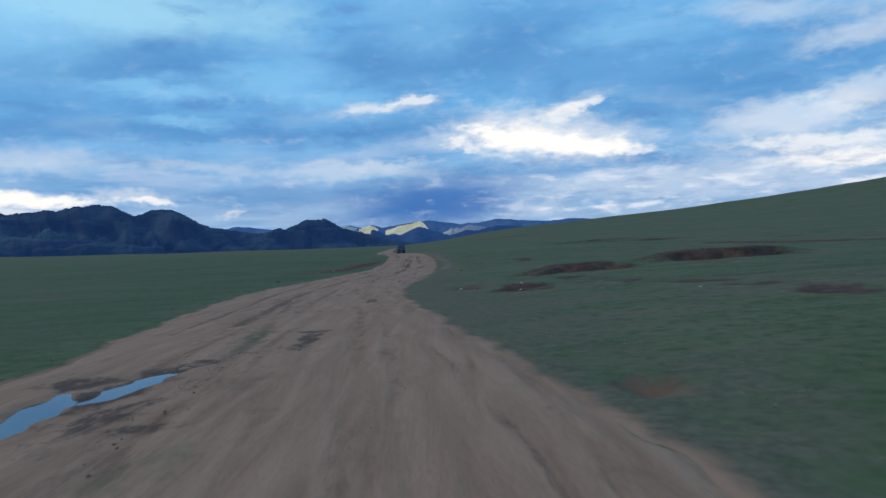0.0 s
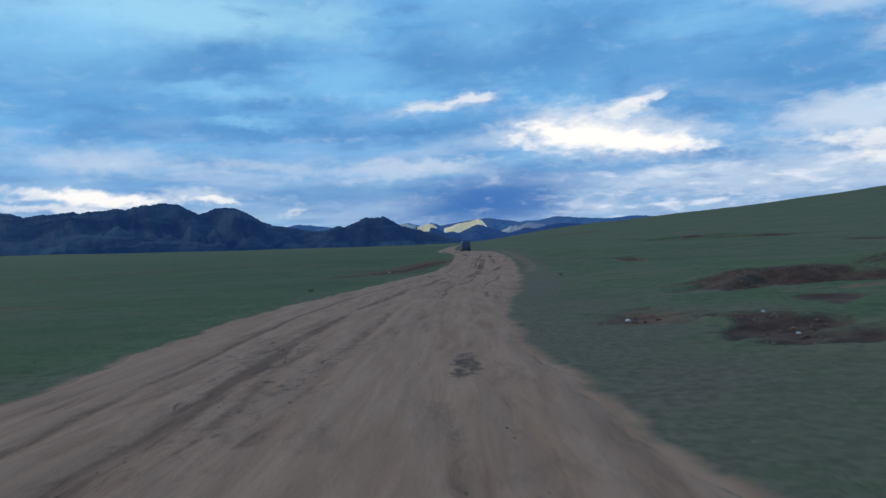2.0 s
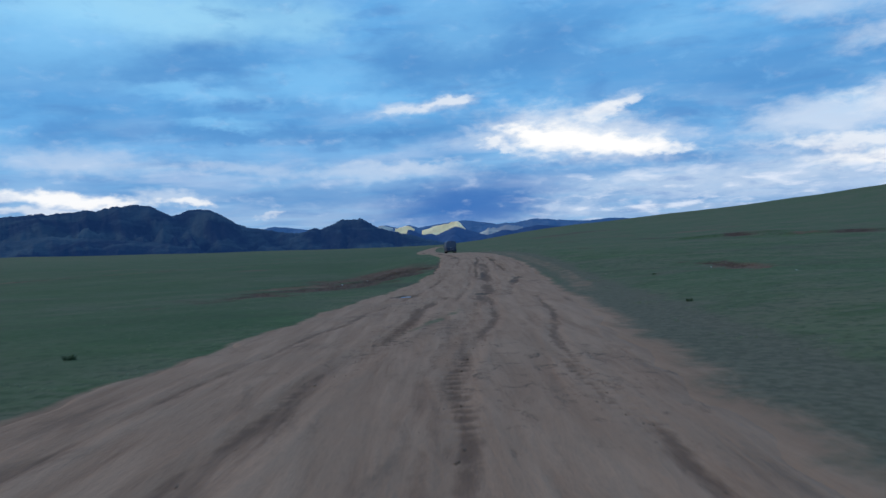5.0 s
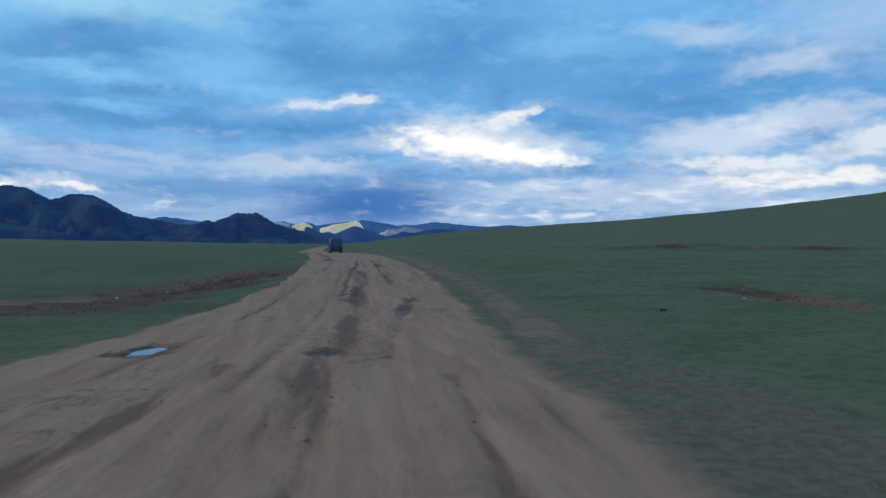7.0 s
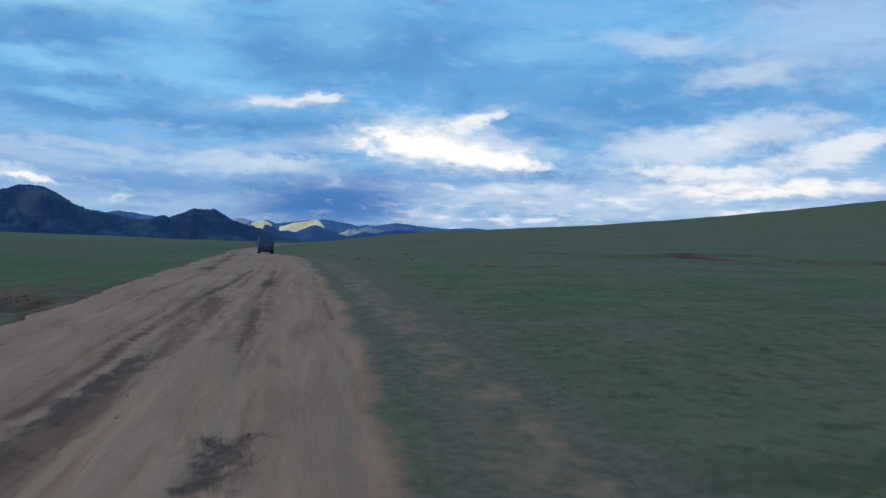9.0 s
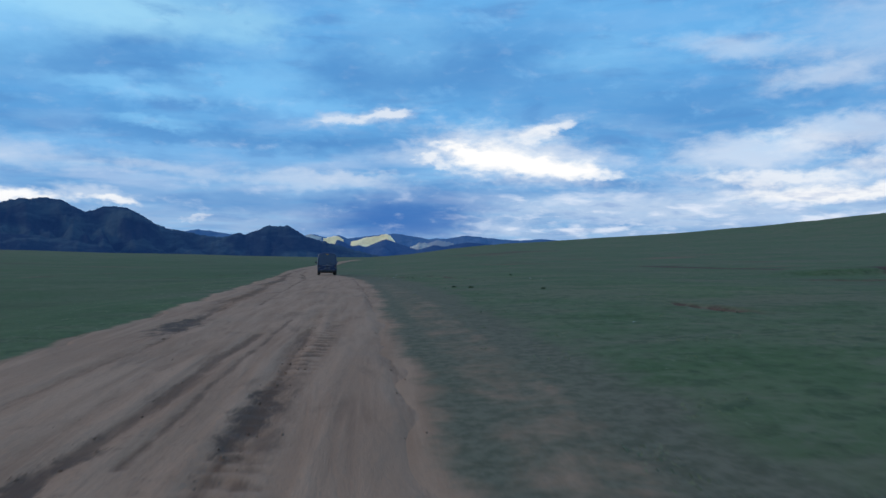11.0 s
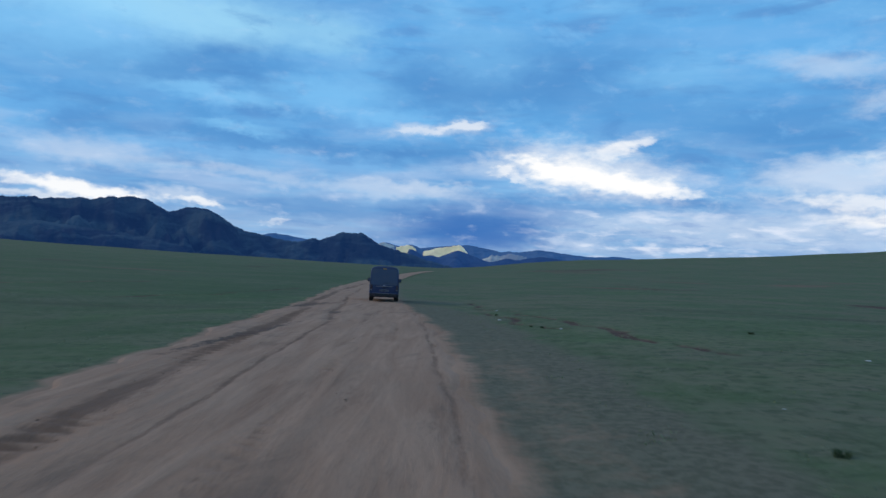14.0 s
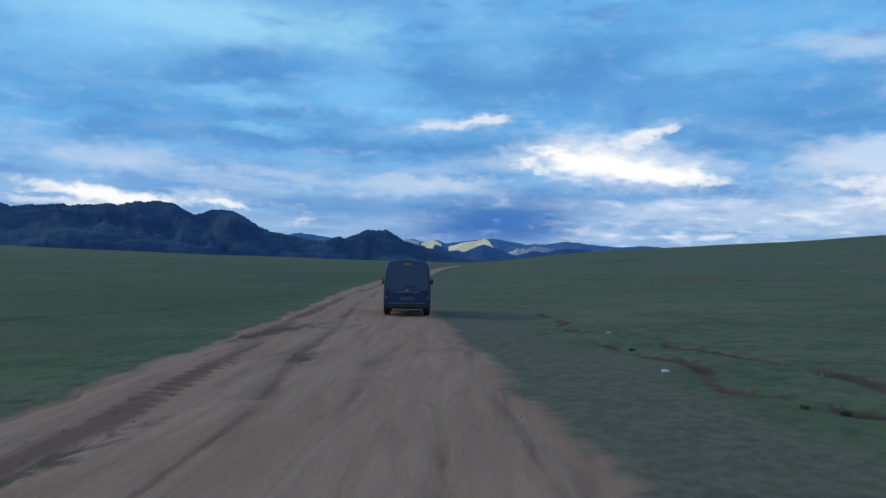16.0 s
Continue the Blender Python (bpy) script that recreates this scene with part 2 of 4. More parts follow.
def grass_tone(k, p):
    broad = k.noise(p, 0.045, 6, 0.6)
    mid = k.noise(k.place(p, scale=(0.7, 1.0, 1)), 0.42, 7, 0.68)
    tuft = k.noise(k.place(p, scale=(1.0, 0.8, 1)), 3.4, 5, 0.7)
    blade = k.noise(p, 26, 4, 0.75)
    c = k.mix(k.ramp(broad, 0.40, 0.64), GRASS, GRASS_DRY)
    patchy = k.noise(k.place(p, loc=(2, 7, 0), scale=(0.8, 1.0, 1)), 0.11, 5, 0.62, 0.6)
    c = k.mix(k.ramp(patchy, 0.48, 0.66, 0, 0.72), c, (0.168, 0.150, 0.104))
    c = k.mix(k.ramp(patchy, 0.46, 0.30, 0, 0.55), c, (0.104, 0.178, 0.058))
    c = k.mix(k.ramp(mid, 0.44, 0.66, 0, 0.75), c, GRASS_DEEP)
    c = k.mix(k.ramp(mid, 0.48, 0.32, 0, 0.7), c, GRASS_DRY)
    lines = k.noise(k.place(p, loc=(5, 1, 0), rot=0.1, scale=(0.02, 0.16, 1)), 1.0, 6, 0.7, 0.6)
    c = k.mix(k.ramp(lines, 0.56, 0.70, 0, 0.8), c, (0.092, 0.080, 0.056))
    thin = k.noise(k.place(p, loc=(3, 3, 0), scale=(0.8, 1.2, 1)), 1.5, 7, 0.72)
    c = k.mix(k.ramp(thin, 0.50, 0.70, 0, 0.60), c, (0.195, 0.165, 0.120))
    c = k.mix(k.ramp(tuft, 0.49, 0.67, 0, 0.58), c, (0.044, 0.068, 0.032))
    c = k.mix(k.ramp(tuft, 0.46, 0.34, 0, 0.55), c, (0.164, 0.172, 0.106))
    clump = k.noise(k.place(p, loc=(6, 2, 0)), 2.1, 5, 0.65, 0.4)
    c = k.mix(k.ramp(clump, 0.54, 0.66, 0, 0.62), c, (0.050, 0.078, 0.040))
    c = k.mix(k.ramp(blade, 0.48, 0.75, 0, 0.45), c, (0.158, 0.168, 0.098))
    return c, tuft, blade, mid


def ground_material():
    m, k = material("steppe_grass")
    p = k.position()
    c, tuft, blade, mid = grass_tone(k, p)
    sparse = k.maths("ADD", k.attr("thin"), k.maths("MULTIPLY", k.maths("SUBTRACT", k.noise(k.place(p, loc=(8, 8, 0)), 0.8, 7, 0.72, 0.5), 0.5), 1.2))
    grey = k.mix(k.ramp(k.noise(p, 5.5, 6, 0.75), 0.38, 0.62), (0.116, 0.106, 0.072), (0.192, 0.165, 0.118))
    c = k.mix(k.maths("MULTIPLY", k.attr("lush"), k.ramp(k.noise(k.place(p, scale=(0.5, 1, 1)), 0.08, 4, 0.6), 0.3, 0.65, 0.85, 0.35)), c, k.mix(k.ramp(blade, 0.4, 0.7), (0.054, 0.098, 0.042), (0.084, 0.128, 0.060)))
    c = k.mix(k.ramp(sparse, 0.25, 0.95, 0, 0.85), c, grey)
    bare = k.maths("MULTIPLY", k.attr("bare"), 1.15)
    ragged = k.maths("ADD", bare, k.maths("MULTIPLY", k.maths("SUBTRACT", k.noise(p, 0.9, 6, 0.7, 0.6), 0.5), 1.1))
    ragged = k.maths("ADD", ragged, k.maths("MULTIPLY", k.maths("SUBTRACT", tuft, 0.5), 0.5))
    earth, streaks, grain = soil_tone(k, p)
    worn = k.ramp(ragged, 0.22, 0.86)
    pale = k.mix(k.ramp(k.noise(p, 1.6, 5, 0.65), 0.4, 0.65), (0.19, 0.145, 0.105), (0.30, 0.225, 0.165))
    c = k.mix(worn, c, k.mix(k.attr("dark"), k.mix(0.1, earth, pale), k.mix(k.ramp(k.noise(p, 1.2, 6, 0.7), 0.35, 0.65), (0.062, 0.038, 0.030), (0.130, 0.082, 0.062))))
    h = k.maths("ADD", k.maths("MULTIPLY", tuft, 0.9), k.maths("MULTIPLY", blade, 0.5))
    surface(k, c, 0.97, bump=h, strength=0.45, distance=0.04, spec=0.12)
    return m


def road_material():
    m, k = material("dirt_road")
    p = k.position()
    c, streaks, grain = soil_tone(k, p)
    damp = k.maths("ADD", k.attr("damp"), k.maths("MULTIPLY", k.maths("SUBTRACT", k.noise(k.place(p, scale=(1.5, 0.75, 1)), 2.0, 6, 0.75, 0.8), 0.5), 2.2))
    wet = k.ramp(damp, 0.55, 1.05)
    c = k.mix(k.maths("MULTIPLY", wet, 0.86), c, (0.074, 0.048, 0.036))
    ragged = k.maths("MULTIPLY", k.maths("SUBTRACT", k.noise(k.place(p, loc=(1, 6, 0), scale=(2.4, 0.7, 1)), 1.6, 6, 0.72, 0.5), 0.5), 1.5)
    rut = k.maths("MULTIPLY", k.ramp(k.maths("ADD", k.attr("rut"), ragged), 0.35, 1.0), k.ramp(k.noise(k.place(p, scale=(1.2, 0.13, 1)), 1.0, 4, 0.6), 0.37, 0.53))
    stain = k.noise(k.place(p, loc=(9, 2, 0), scale=(1.0, 0.35, 1)), 1.1, 6, 0.68, 0.6)
    c = k.mix(k.ramp(stain, 0.54, 0.70, 0, 0.42), c, (0.170, 0.108, 0.076))
    c = k.mix(k.maths("MULTIPLY", rut, 0.74), c, (0.138, 0.076, 0.050))
    green = k.ramp(k.maths("ADD", k.attr("green"), k.maths("MULTIPLY", k.maths("SUBTRACT", k.noise(k.place(p, scale=(1, 0.45, 1)), 1.5, 6, 0.72), 0.5), 1.6)), 0.38, 1.0)
    g, tuft, blade, mid = grass_tone(k, p)
    c = k.mix(green, c, g)
    clod = k.noise(k.place(p, scale=(1, 0.6, 1)), 7.5, 6, 0.7)
    h = k.maths("ADD", k.maths("MULTIPLY", streaks, 0.8), k.maths("ADD", k.maths("MULTIPLY", clod, 0.6), k.maths("MULTIPLY", grain, 0.12)))
    surface(k, c, k.ramp(wet, 0, 1, 0.95, 0.85), bump=h, strength=0.7, distance=0.05, spec=0.2)
    return m


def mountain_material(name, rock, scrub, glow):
    """Distant backdrop slopes; air haze is painted in as faint blue glow and tint."""
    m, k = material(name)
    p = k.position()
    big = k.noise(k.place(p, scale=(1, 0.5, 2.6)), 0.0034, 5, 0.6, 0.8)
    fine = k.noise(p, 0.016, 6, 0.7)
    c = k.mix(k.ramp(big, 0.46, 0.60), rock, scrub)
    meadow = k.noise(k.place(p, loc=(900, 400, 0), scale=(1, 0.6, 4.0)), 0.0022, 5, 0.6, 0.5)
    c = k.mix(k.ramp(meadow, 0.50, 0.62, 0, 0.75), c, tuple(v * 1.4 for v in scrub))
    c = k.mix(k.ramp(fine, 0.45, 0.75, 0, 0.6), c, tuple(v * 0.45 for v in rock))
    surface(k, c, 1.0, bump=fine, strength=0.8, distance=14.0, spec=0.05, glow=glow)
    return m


M_GROUND, M_ROAD = ground_material(), road_material()
# M_NEAR, M_FAR and M_MID: air haze painted in as bluish colour and glow
M_NEAR = mountain_material("hazy_forest_slope", (0.012, 0.022, 0.038), (0.044, 0.066, 0.070), (0.0044, 0.0172, 0.062))
M_FAR = mountain_material("hazy_far_slope", (0.055, 0.080, 0.120), (0.080, 0.105, 0.140), (0.010, 0.045, 0.150))
# evening sunlight on this slope is painted in: bright straw colour, warm glow
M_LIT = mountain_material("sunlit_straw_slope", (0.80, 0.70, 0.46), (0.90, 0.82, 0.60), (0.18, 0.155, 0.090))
M_MID = mountain_material("hazy_blue_slope", (0.030, 0.048, 0.085), (0.040, 0.060, 0.095), (0.006, 0.026, 0.100))
# weaker sunlight painted in as cream colour, air haze as bluish glow
M_PALE_LIT = mountain_material("pale_sunlit_slope", (0.26, 0.26, 0.28), (0.62, 0.56, 0.44), (0.03, 0.055, 0.12))


# ---------------------------------------------------------------- ground form
# height of the ground along the road
PROFILE_Y = (-40, 0, 10, 20, 30, 40, 50, 60, 70, 80, 90, 100, 108, 115, 122, 130, 140, 150, 158, 170, 183, 230, 300, 420)
PROFILE_Z = (-0.05, -0.07, -0.10, -0.18, -0.35, -0.46, -0.55, -0.64, -0.76, -0.84, -0.86, -0.45, -0.06, 0.10, 0.20, 0.27, 0.24, 0.26, 0.26, 0.14, 0.0, -0.05, 0.2, 0.6)
STEPS = np.arange(-60, 440, 1.0)
SOFTEN = np.exp(-np.linspace(-2.4, 2.4, 19) ** 2 / 2)
LEVELS = np.convolve(np.pad(np.interp(STEPS, PROFILE_Y, PROFILE_Z), 9, "edge"), SOFTEN / SOFTEN.sum(), "valid")
# skyline of the steppe: direction and rise in degrees
CREST_AZ = (-180, -60, -35, -28, -20, -12, -4, 0, 3, 6, 10, 13.6, 20, 24, 28, 33, 36, 41, 48, 60, 110, 180)
CREST_EL = (0.6, 0.9, 0.80, 0.62, 0.40, 0.25, 0.08, 0.10, 0.34, 0.75, 1.15, 1.33, 1.74, 2.02, 2.34, 2.86, 3.16, 3.7, 4.0, 4.2, 2.5, 0.6)


# low eroded banks: middle, foot, half width, height, depth behind the face
BANKS = [(10.8, 45.9, 3.1, 0.50, 7.0), (21.8, 50.0, 5.6, 0.72, 12.0), (5.2, 34.6, 1.3, 0.16, 3.0), (39.0, 128.0, 9.0, 0.35, 10.0), (37.0, 148.0, 8.0, 0.40, 12.0)]


def rise(t):
    t = np.clip(t, 0, 1)
    return t * t * (3 - 2 * t)


def ground(x, y):
    """Height of the steppe: gentle dips and rises along the road, and a long bare hill on one side."""
    x, y = np.asarray(x, float), np.asarray(y, float)
    r = np.hypot(x, y - 75) + 1e-6
    a = np.degrees(np.arctan2(x, y - 75))
    crest = np.interp(a, (-180, -40, -5, 8, 40, 180), (900, 1000, 900, 900, 1000, 900))
    top = 1.6 + crest * np.tan(np.radians(np.interp(a, CREST_AZ, CREST_EL)))
    s = r / crest
    z = top * np.where(s < 1, np.minimum(s, 1) ** 2.1, 1 - (s - 1) * 0.35)
    z = np.maximum(z, -40.0)
    near = np.clip(1.6 - r / 500, 0, 1)
    low = np.interp(y, (-40, 0, 60, 90, 105, 122, 150, 175, 420), (0.0, -0.05, -0.55, -0.82, -1.05, -0.75, -0.1, 0.05, 0.3))
    k = np.clip((-x - 4) / 8, 0, 1)
    k = k * k * (3 - 2 * k)
    z = z + near * (np.interp(y, STEPS, LEVELS) * (1 - k) + low * k)
    z = z + near * 0.42 * np.tanh(np.maximum(x - 3.2, 0) * 0.11)
    for cx, foot, wide, tall, depth in BANKS:
        brow = foot + 0.5 * np.sin(x * 0.9 + cx) + 0.3 * np.sin(x * 2.1)
        z = z + tall * np.exp(-((x - cx) / wide) ** 4) * rise((y - brow) / 1.3) * (1 - rise((y - brow - 1.3) / depth))
    wave = np.sin(x * 0.13 + 1.3) * np.sin(y * 0.09 + 0.4) * 0.10 + np.sin(x * 0.041 + y * 0.03) * 0.22 + np.sin(x * 0.31 + y * 0.22) * 0.03
    off = np.clip((np.abs(x + 1.5) - 8) / 25, 0, 1)
    return z + wave * off


# the two edges of the bare road
LEFT_Y = (-15, 5, 12, 17, 25, 34, 42, 49, 57, 62, 69, 75, 82, 92, 97, 103, 112, 122, 130, 135, 140, 150, 157, 161, 169, 183, 195, 225, 260, 300, 350, 420)
LEFT_X = (-5.6, -6.4, -6.6, -7.0, -7.9, -8.7, -9.1, -8.9, -8.1, -7.7, -7.1, -6.7, -5.8, -4.3, -3.6, -3.0, -2.9, -2.7, -3.1, -3.4, -3.6, -4.1, -4.4, -4.6, -5.3, -6.6, -7.6, -8.6, -8.6, -8.3, -7.4, -4.0)
RIGHT_Y = (-15, 5, 9, 12, 17, 24, 29, 36, 45, 52, 58, 64, 71, 81, 87, 94, 101, 109, 115, 125, 136, 148, 155, 162, 172, 183, 195, 225, 260, 300, 350, 420)
RIGHT_X = (2.9, 2.2, 1.9, 1.55, 0.95, 0.35, -0.15, -0.6, -0.4, 0.15, 0.7, 1.15, 1.9, 2.5, 3.0, 3.3, 3.4, 3.2, 3.0, 2.75, 2.65, 2.05, 1.3, 0.55, -0.5, -1.7, -2.7, -4.4, -4.9, -5.0, -4.4, -1.2)


def road_edge(y, ys, xs, sway):
    y = np.asarray(y, float)
    mean = sum(np.interp(y + d, ys, xs) for d in (-3, -1.5, 0, 1.5, 3)) / 5
    return mean + sway * (0.10 * np.sin(y * 0.83 + sway) + 0.07 * np.sin(y * 2.1 + 2 * sway) + 0.04 * np.sin(y * 4.7))


def edge_left(y):
    return road_edge(y, LEFT_Y, LEFT_X, 1.0)


def edge_right(y):
    return road_edge(y, RIGHT_Y, RIGHT_X, -0.8)


def blob(x, y, cx, cy, rx, ry, turn=0.0):
    a = radians(turn)
    u, v = (x - cx) * math.cos(a) + (y - cy) * math.sin(a), -(x - cx) * math.sin(a) + (y - cy) * math.cos(a)
    return np.clip(1.35 - np.hypot(u / rx, v / ry) * 0.85, 0, 1)


# bare eroded patches in the grass: x, y, half sizes, turn, how dark
PATCHES = [
    (10.8, 46.4, 3.1, 2.3, 0, 1.0), (8.4, 47.8, 1.6, 1.3, 0, 0.9), (21.8, 50.6, 5.6, 2.6, -2, 1.0), (5.1, 34.2, 1.25, 2.6, -10, 1.0), (3.2, 38.4, 1.2, 1.8, 0, 0.8),
    (15.0, 41.5, 5.5, 0.8, -6, 0.35),
    (3.0, 9.4, 0.45, 0.55, 0, 0.6), (-9.2, 95.0, 2.3, 11.5, -24, 0.9), (-8.6, 106.5, 4.4, 6.0, -14, 0.8), (-6.3, 103.0, 2.4, 5.0, -20, 0.95), (-12.5, 98.0, 1.6, 6.0, -24, 0.55), (13.7, 87.0, 1.4, 3.0, -10, 0.7),
    (13.8, 90.5, 0.9, 2.6, 20, 0.9), (8.4, 85.6, 0.28, 0.32, 0, 1.0), (11.3, 121.0, 0.4, 1.6, 10, 0.9), (30.0, 139.0, 5.0, 1.6, -4, 0.8), (-45.0, 312.0, 4.0, 12.0, 0, 1.0),
    (64.0, 505.0, 16.0, 14.0, 0, 0.9), (95.0, 530.0, 14.0, 12.0, 0, 0.9), (42.0, 410.0, 12.0, 10.0, 0, 0.8), (23.0, 217.0, 3.0, 3.0, 0, 0.8), (-31.0, 55.0, 9.0, 1.4, 4, 0.6),
]
PUDDLES = [(-4.32, 11.75, 0.20, 1.00, 12), (-4.95, 9.95, 0.22, 1.25, -8), (-4.45, 80.8, 0.26, 0.60, 8)]
# low broken turf edges running over the slope
SCARPS = [((3.6, 173.0), (4.0, 167.0), (4.5, 163.2)), ((5.3, 162.4), (5.9, 157.3), (6.4, 156.1), (6.75, 154.0), (7.6, 149.5), (8.8, 145.0)), ((3.6, 162.0), (4.2, 159.3), (4.6, 155.8), (5.3, 153.7), (5.6, 152.0)), ((33.0, 182.0), (36.5, 160.0), (38.0, 142.0), (43.0, 126.0)), ((8.4, 40.0), (10.0, 29.0), (11.3, 23.0), (11.0, 15.0)),
          ((44.0, 106.0), (50.0, 98.0), (60.0, 91.0)), ((28.0, 240.0), (27.0, 214.0)), ((-15.0, 166.0), (-11.6, 172.0), (-9.5, 190.0)), ((14.5, 93.0), (13.5, 88.0)), ((-60.0, 122.0), (-34.0, 150.0), (-22.0, 190.0)),
          ((60.0, 180.0), (75.0, 160.0))]
# second pair of wheel marks in the grass beside the road
SIDE_TRACK = ((2.9, 75.0), (3.9, 81.5), (4.4, 86.0), (4.9, 93.0), (4.95, 100.0), (4.55, 105.0), (4.5, 112.0), (4.3, 118.0), (4.1, 126.0), (3.8, 136.0), (3.1, 148.0), (2.0, 158.0))


def along(x, y, points):
    """Distance from a broken line."""
    best = np.full(np.shape(x), 1e9)
    for (ax, ay), (bx, by) in zip(points, points[1:]):
        t = np.clip(((x - ax) * (bx - ax) + (y - ay) * (by - ay)) / ((bx - ax) ** 2 + (by - ay) ** 2), 0, 1)
        best = np.minimum(best, np.hypot(x - ax - t * (bx - ax), y - ay - t * (by - ay)))
    return best


def wander(x, y, size):
    """Smooth uneven values between -1 and 1."""
    u, v = x / size, y / size
    return (np.sin(u * 2.1 + 1.7 * np.sin(v * 1.3 + 0.4)) + np.sin(v * 2.7 + 1.9 * np.sin(u * 1.1 + 2.0)) + 0.6 * np.sin(u * 5.3 - v * 4.1 + 1.2 * np.sin(v * 2.2))) / 2.6


def finish(name, me, mat, smooth=True):
    me.materials.append(mat)
    if smooth:
        me.polygons.foreach_set("use_smooth", [True] * len(me.polygons))
    me.update()
    return new(name, me)


def sheet(name, xs, ys, zs, mat, fields=()):
    """A grid of points as one smooth sheet, with named values at its points."""
    rows_n, cols_n = xs.shape
    idx = np.arange(rows_n * cols_n).reshape(rows_n, cols_n)
    faces = np.stack([idx[:-1, :-1], idx[:-1, 1:], idx[1:, 1:], idx[1:, :-1]], -1).reshape(-1, 4)
    me = bpy.data.meshes.new(name)
    me.from_pydata(np.stack([xs, ys, zs], -1).reshape(-1, 3).tolist(), [], faces.tolist())
    for key, values in fields:
        me.attributes.new(key, "FLOAT", "POINT").data.foreach_set("value", np.asarray(values, np.float32).reshape(-1))
    return finish(name, me, mat)


def spread(start, stop, step, reach, growth):
    """Even steps from start to stop, then growing ones out to reach on both sides."""
    even = np.arange(start, stop + step / 2, step)
    far = [step]
    while sum(far) < reach:
        far.append(far[-1] * growth)
    far = np.cumsum(far)
    return np.concatenate([even[0] - far[::-1], even, even[-1] + far])


def build_ground():
    gx, gy = spread(-14, 16, 0.16, 4700, 1.055), spread(-6, 200, 0.30, 4700, 1.03)
    gy = gy[(gy > -40) | (np.arange(len(gy)) % 6 == 0)]
    y, x = np.meshgrid(gy, gx, indexing="ij")
    z = ground(x, y)
    bare, dark = np.zeros_like(x), np.zeros_like(x)
    for cx, cy, rx, ry, turn, tone in PATCHES:
        size = min(rx, ry)
        b = blob(x + 0.45 * rx * wander(x, y + cx, size), y + 0.45 * ry * wander(x + 9, y, size), cx, cy, rx, ry, turn)
        b = np.where(b > 0, np.clip(b + 0.25 * wander(x, y, size * 0.4), 0, 1), 0)
        dark = np.where(b > bare, tone, dark)
        bare = np.maximum(bare, b)
        z = z - 0.14 * np.clip(b * 2 - 0.7, 0, 1) * (rx < 12)
    rng = np.random.default_rng(21)
    for i in range(34):
        px_, py_ = (rng.uniform(18, 110) if i % 4 else -rng.uniform(24, 90)), rng.uniform(70, 420)
        d = math.hypot(px_, py_ - 60)
        b = 0.85 * blob(x + d * 0.02 * wander(x, y, d * 0.02), y, px_, py_, d * rng.uniform(0.012, 0.04), d * rng.uniform(0.010, 0.025), rng.uniform(-25, 25))
        dark = np.where(b > bare, rng.uniform(0.6, 1.0), dark)
        bare = np.maximum(bare, b)
    for points in SCARPS:
        d = along(x + 0.5 * wander(x, y, 2.5), y + 0.5 * wander(x + 3, y, 2.0), points)
        wide = 0.16 - 0.05 * (y > 140) + 0.010 * np.abs(x) + 1.1 * (x > 31) + 0.30 * (y < 60)
        broken = np.clip(0.8 + 0.4 * (x > 31) + 0.25 * (y > 140) + 0.95 * wander(x + 5, y, 1.6 + 0.02 * np.abs(x)), 0, 1)
        b = np.clip(1.25 - d / wide * 0.7, 0, 0.8) * broken
        dark = np.where(b > bare, 0.95, dark)
        bare = np.maximum(bare, b)
        bare = np.maximum(bare, np.where(y > 140, 0.16, 0.30) * np.clip(1.4 - d / (wide * 4), 0, 1) * np.clip(broken + 0.3, 0, 1))
        z = z - 0.06 * b
    for cx, cy, rx, ry, turn in PUDDLES:
        z = z - 0.22 * blob(x, y, cx, cy, rx + 0.55, ry + 0.6, -turn)
    # trodden verge beside the road
    lx, rx_ = edge_left(y), edge_right(y)
    past, before = x - rx_, lx - x
    band = np.interp(y, (-15, 42, 54, 74, 82, 150, 165, 200, 230), (0.35, 0.40, 0.9, 0.9, 0.45, 0.6, 0.4, 0.4, 0.0)) + 0.01
    live = (y < 230) * (y > -60)
    verge = np.where(past > -1.0, np.clip(0.85 - np.maximum(past, 0) / band * 0.6, 0, 0.85), 0) * live
    # wheel marks in the grass
    d = along(x + 0.10 * wander(x, y, 1.4), y, SIDE_TRACK)
    fade = np.clip((y - 72) / 10, 0, 1) * np.clip((160 - y) / 16, 0, 1)
    mark = np.clip(1.0 - np.maximum(d - 0.42, 0) / 0.45, 0, 1) * np.interp(y, (70, 80, 92, 104, 120, 150), (0.32, 0.39, 0.38, 0.37, 0.34, 0.28)) * fade
    verge = np.maximum(verge, mark)
    trodden = np.clip(1.0 - np.maximum(d - 0.5, 0) / 0.7, 0, 1) * fade
    thin = np.where(past > -1.2, np.clip(1.1 - np.maximum(past - np.interp(y, (0, 42, 54, 160, 175), (0.1, 0.2, 2.4, 2.2, 0.4)), 0) * 0.8, 0, 1), 0) * live
    strip = np.exp(-((past - 0.55) / 0.42) ** 2) * np.clip((y - 76) / 5, 0, 1) * np.clip((104 - y) / 12, 0, 1)
    thin = np.maximum(thin * (1 - 0.32 * strip), trodden)
    thin = np.maximum(thin, np.where(past > 0, np.clip(np.interp(y, (12, 24, 44, 52), (0.66, 0.95, 0.95, 0.66)) - 0.085 * past + 0.24 * wander(x, y, 3.0), 0, np.interp(y, (12, 24, 44, 52), (0.62, 0.95, 0.95, 0.62))), 0) * live)
    thin = np.maximum(thin, 0.60 * np.clip(wander(x, y, 7.0) - 0.05, 0, 1) * (x > 4))
    dark = np.where(verge > bare, 0.0, dark)
    bare = np.maximum(bare, verge)
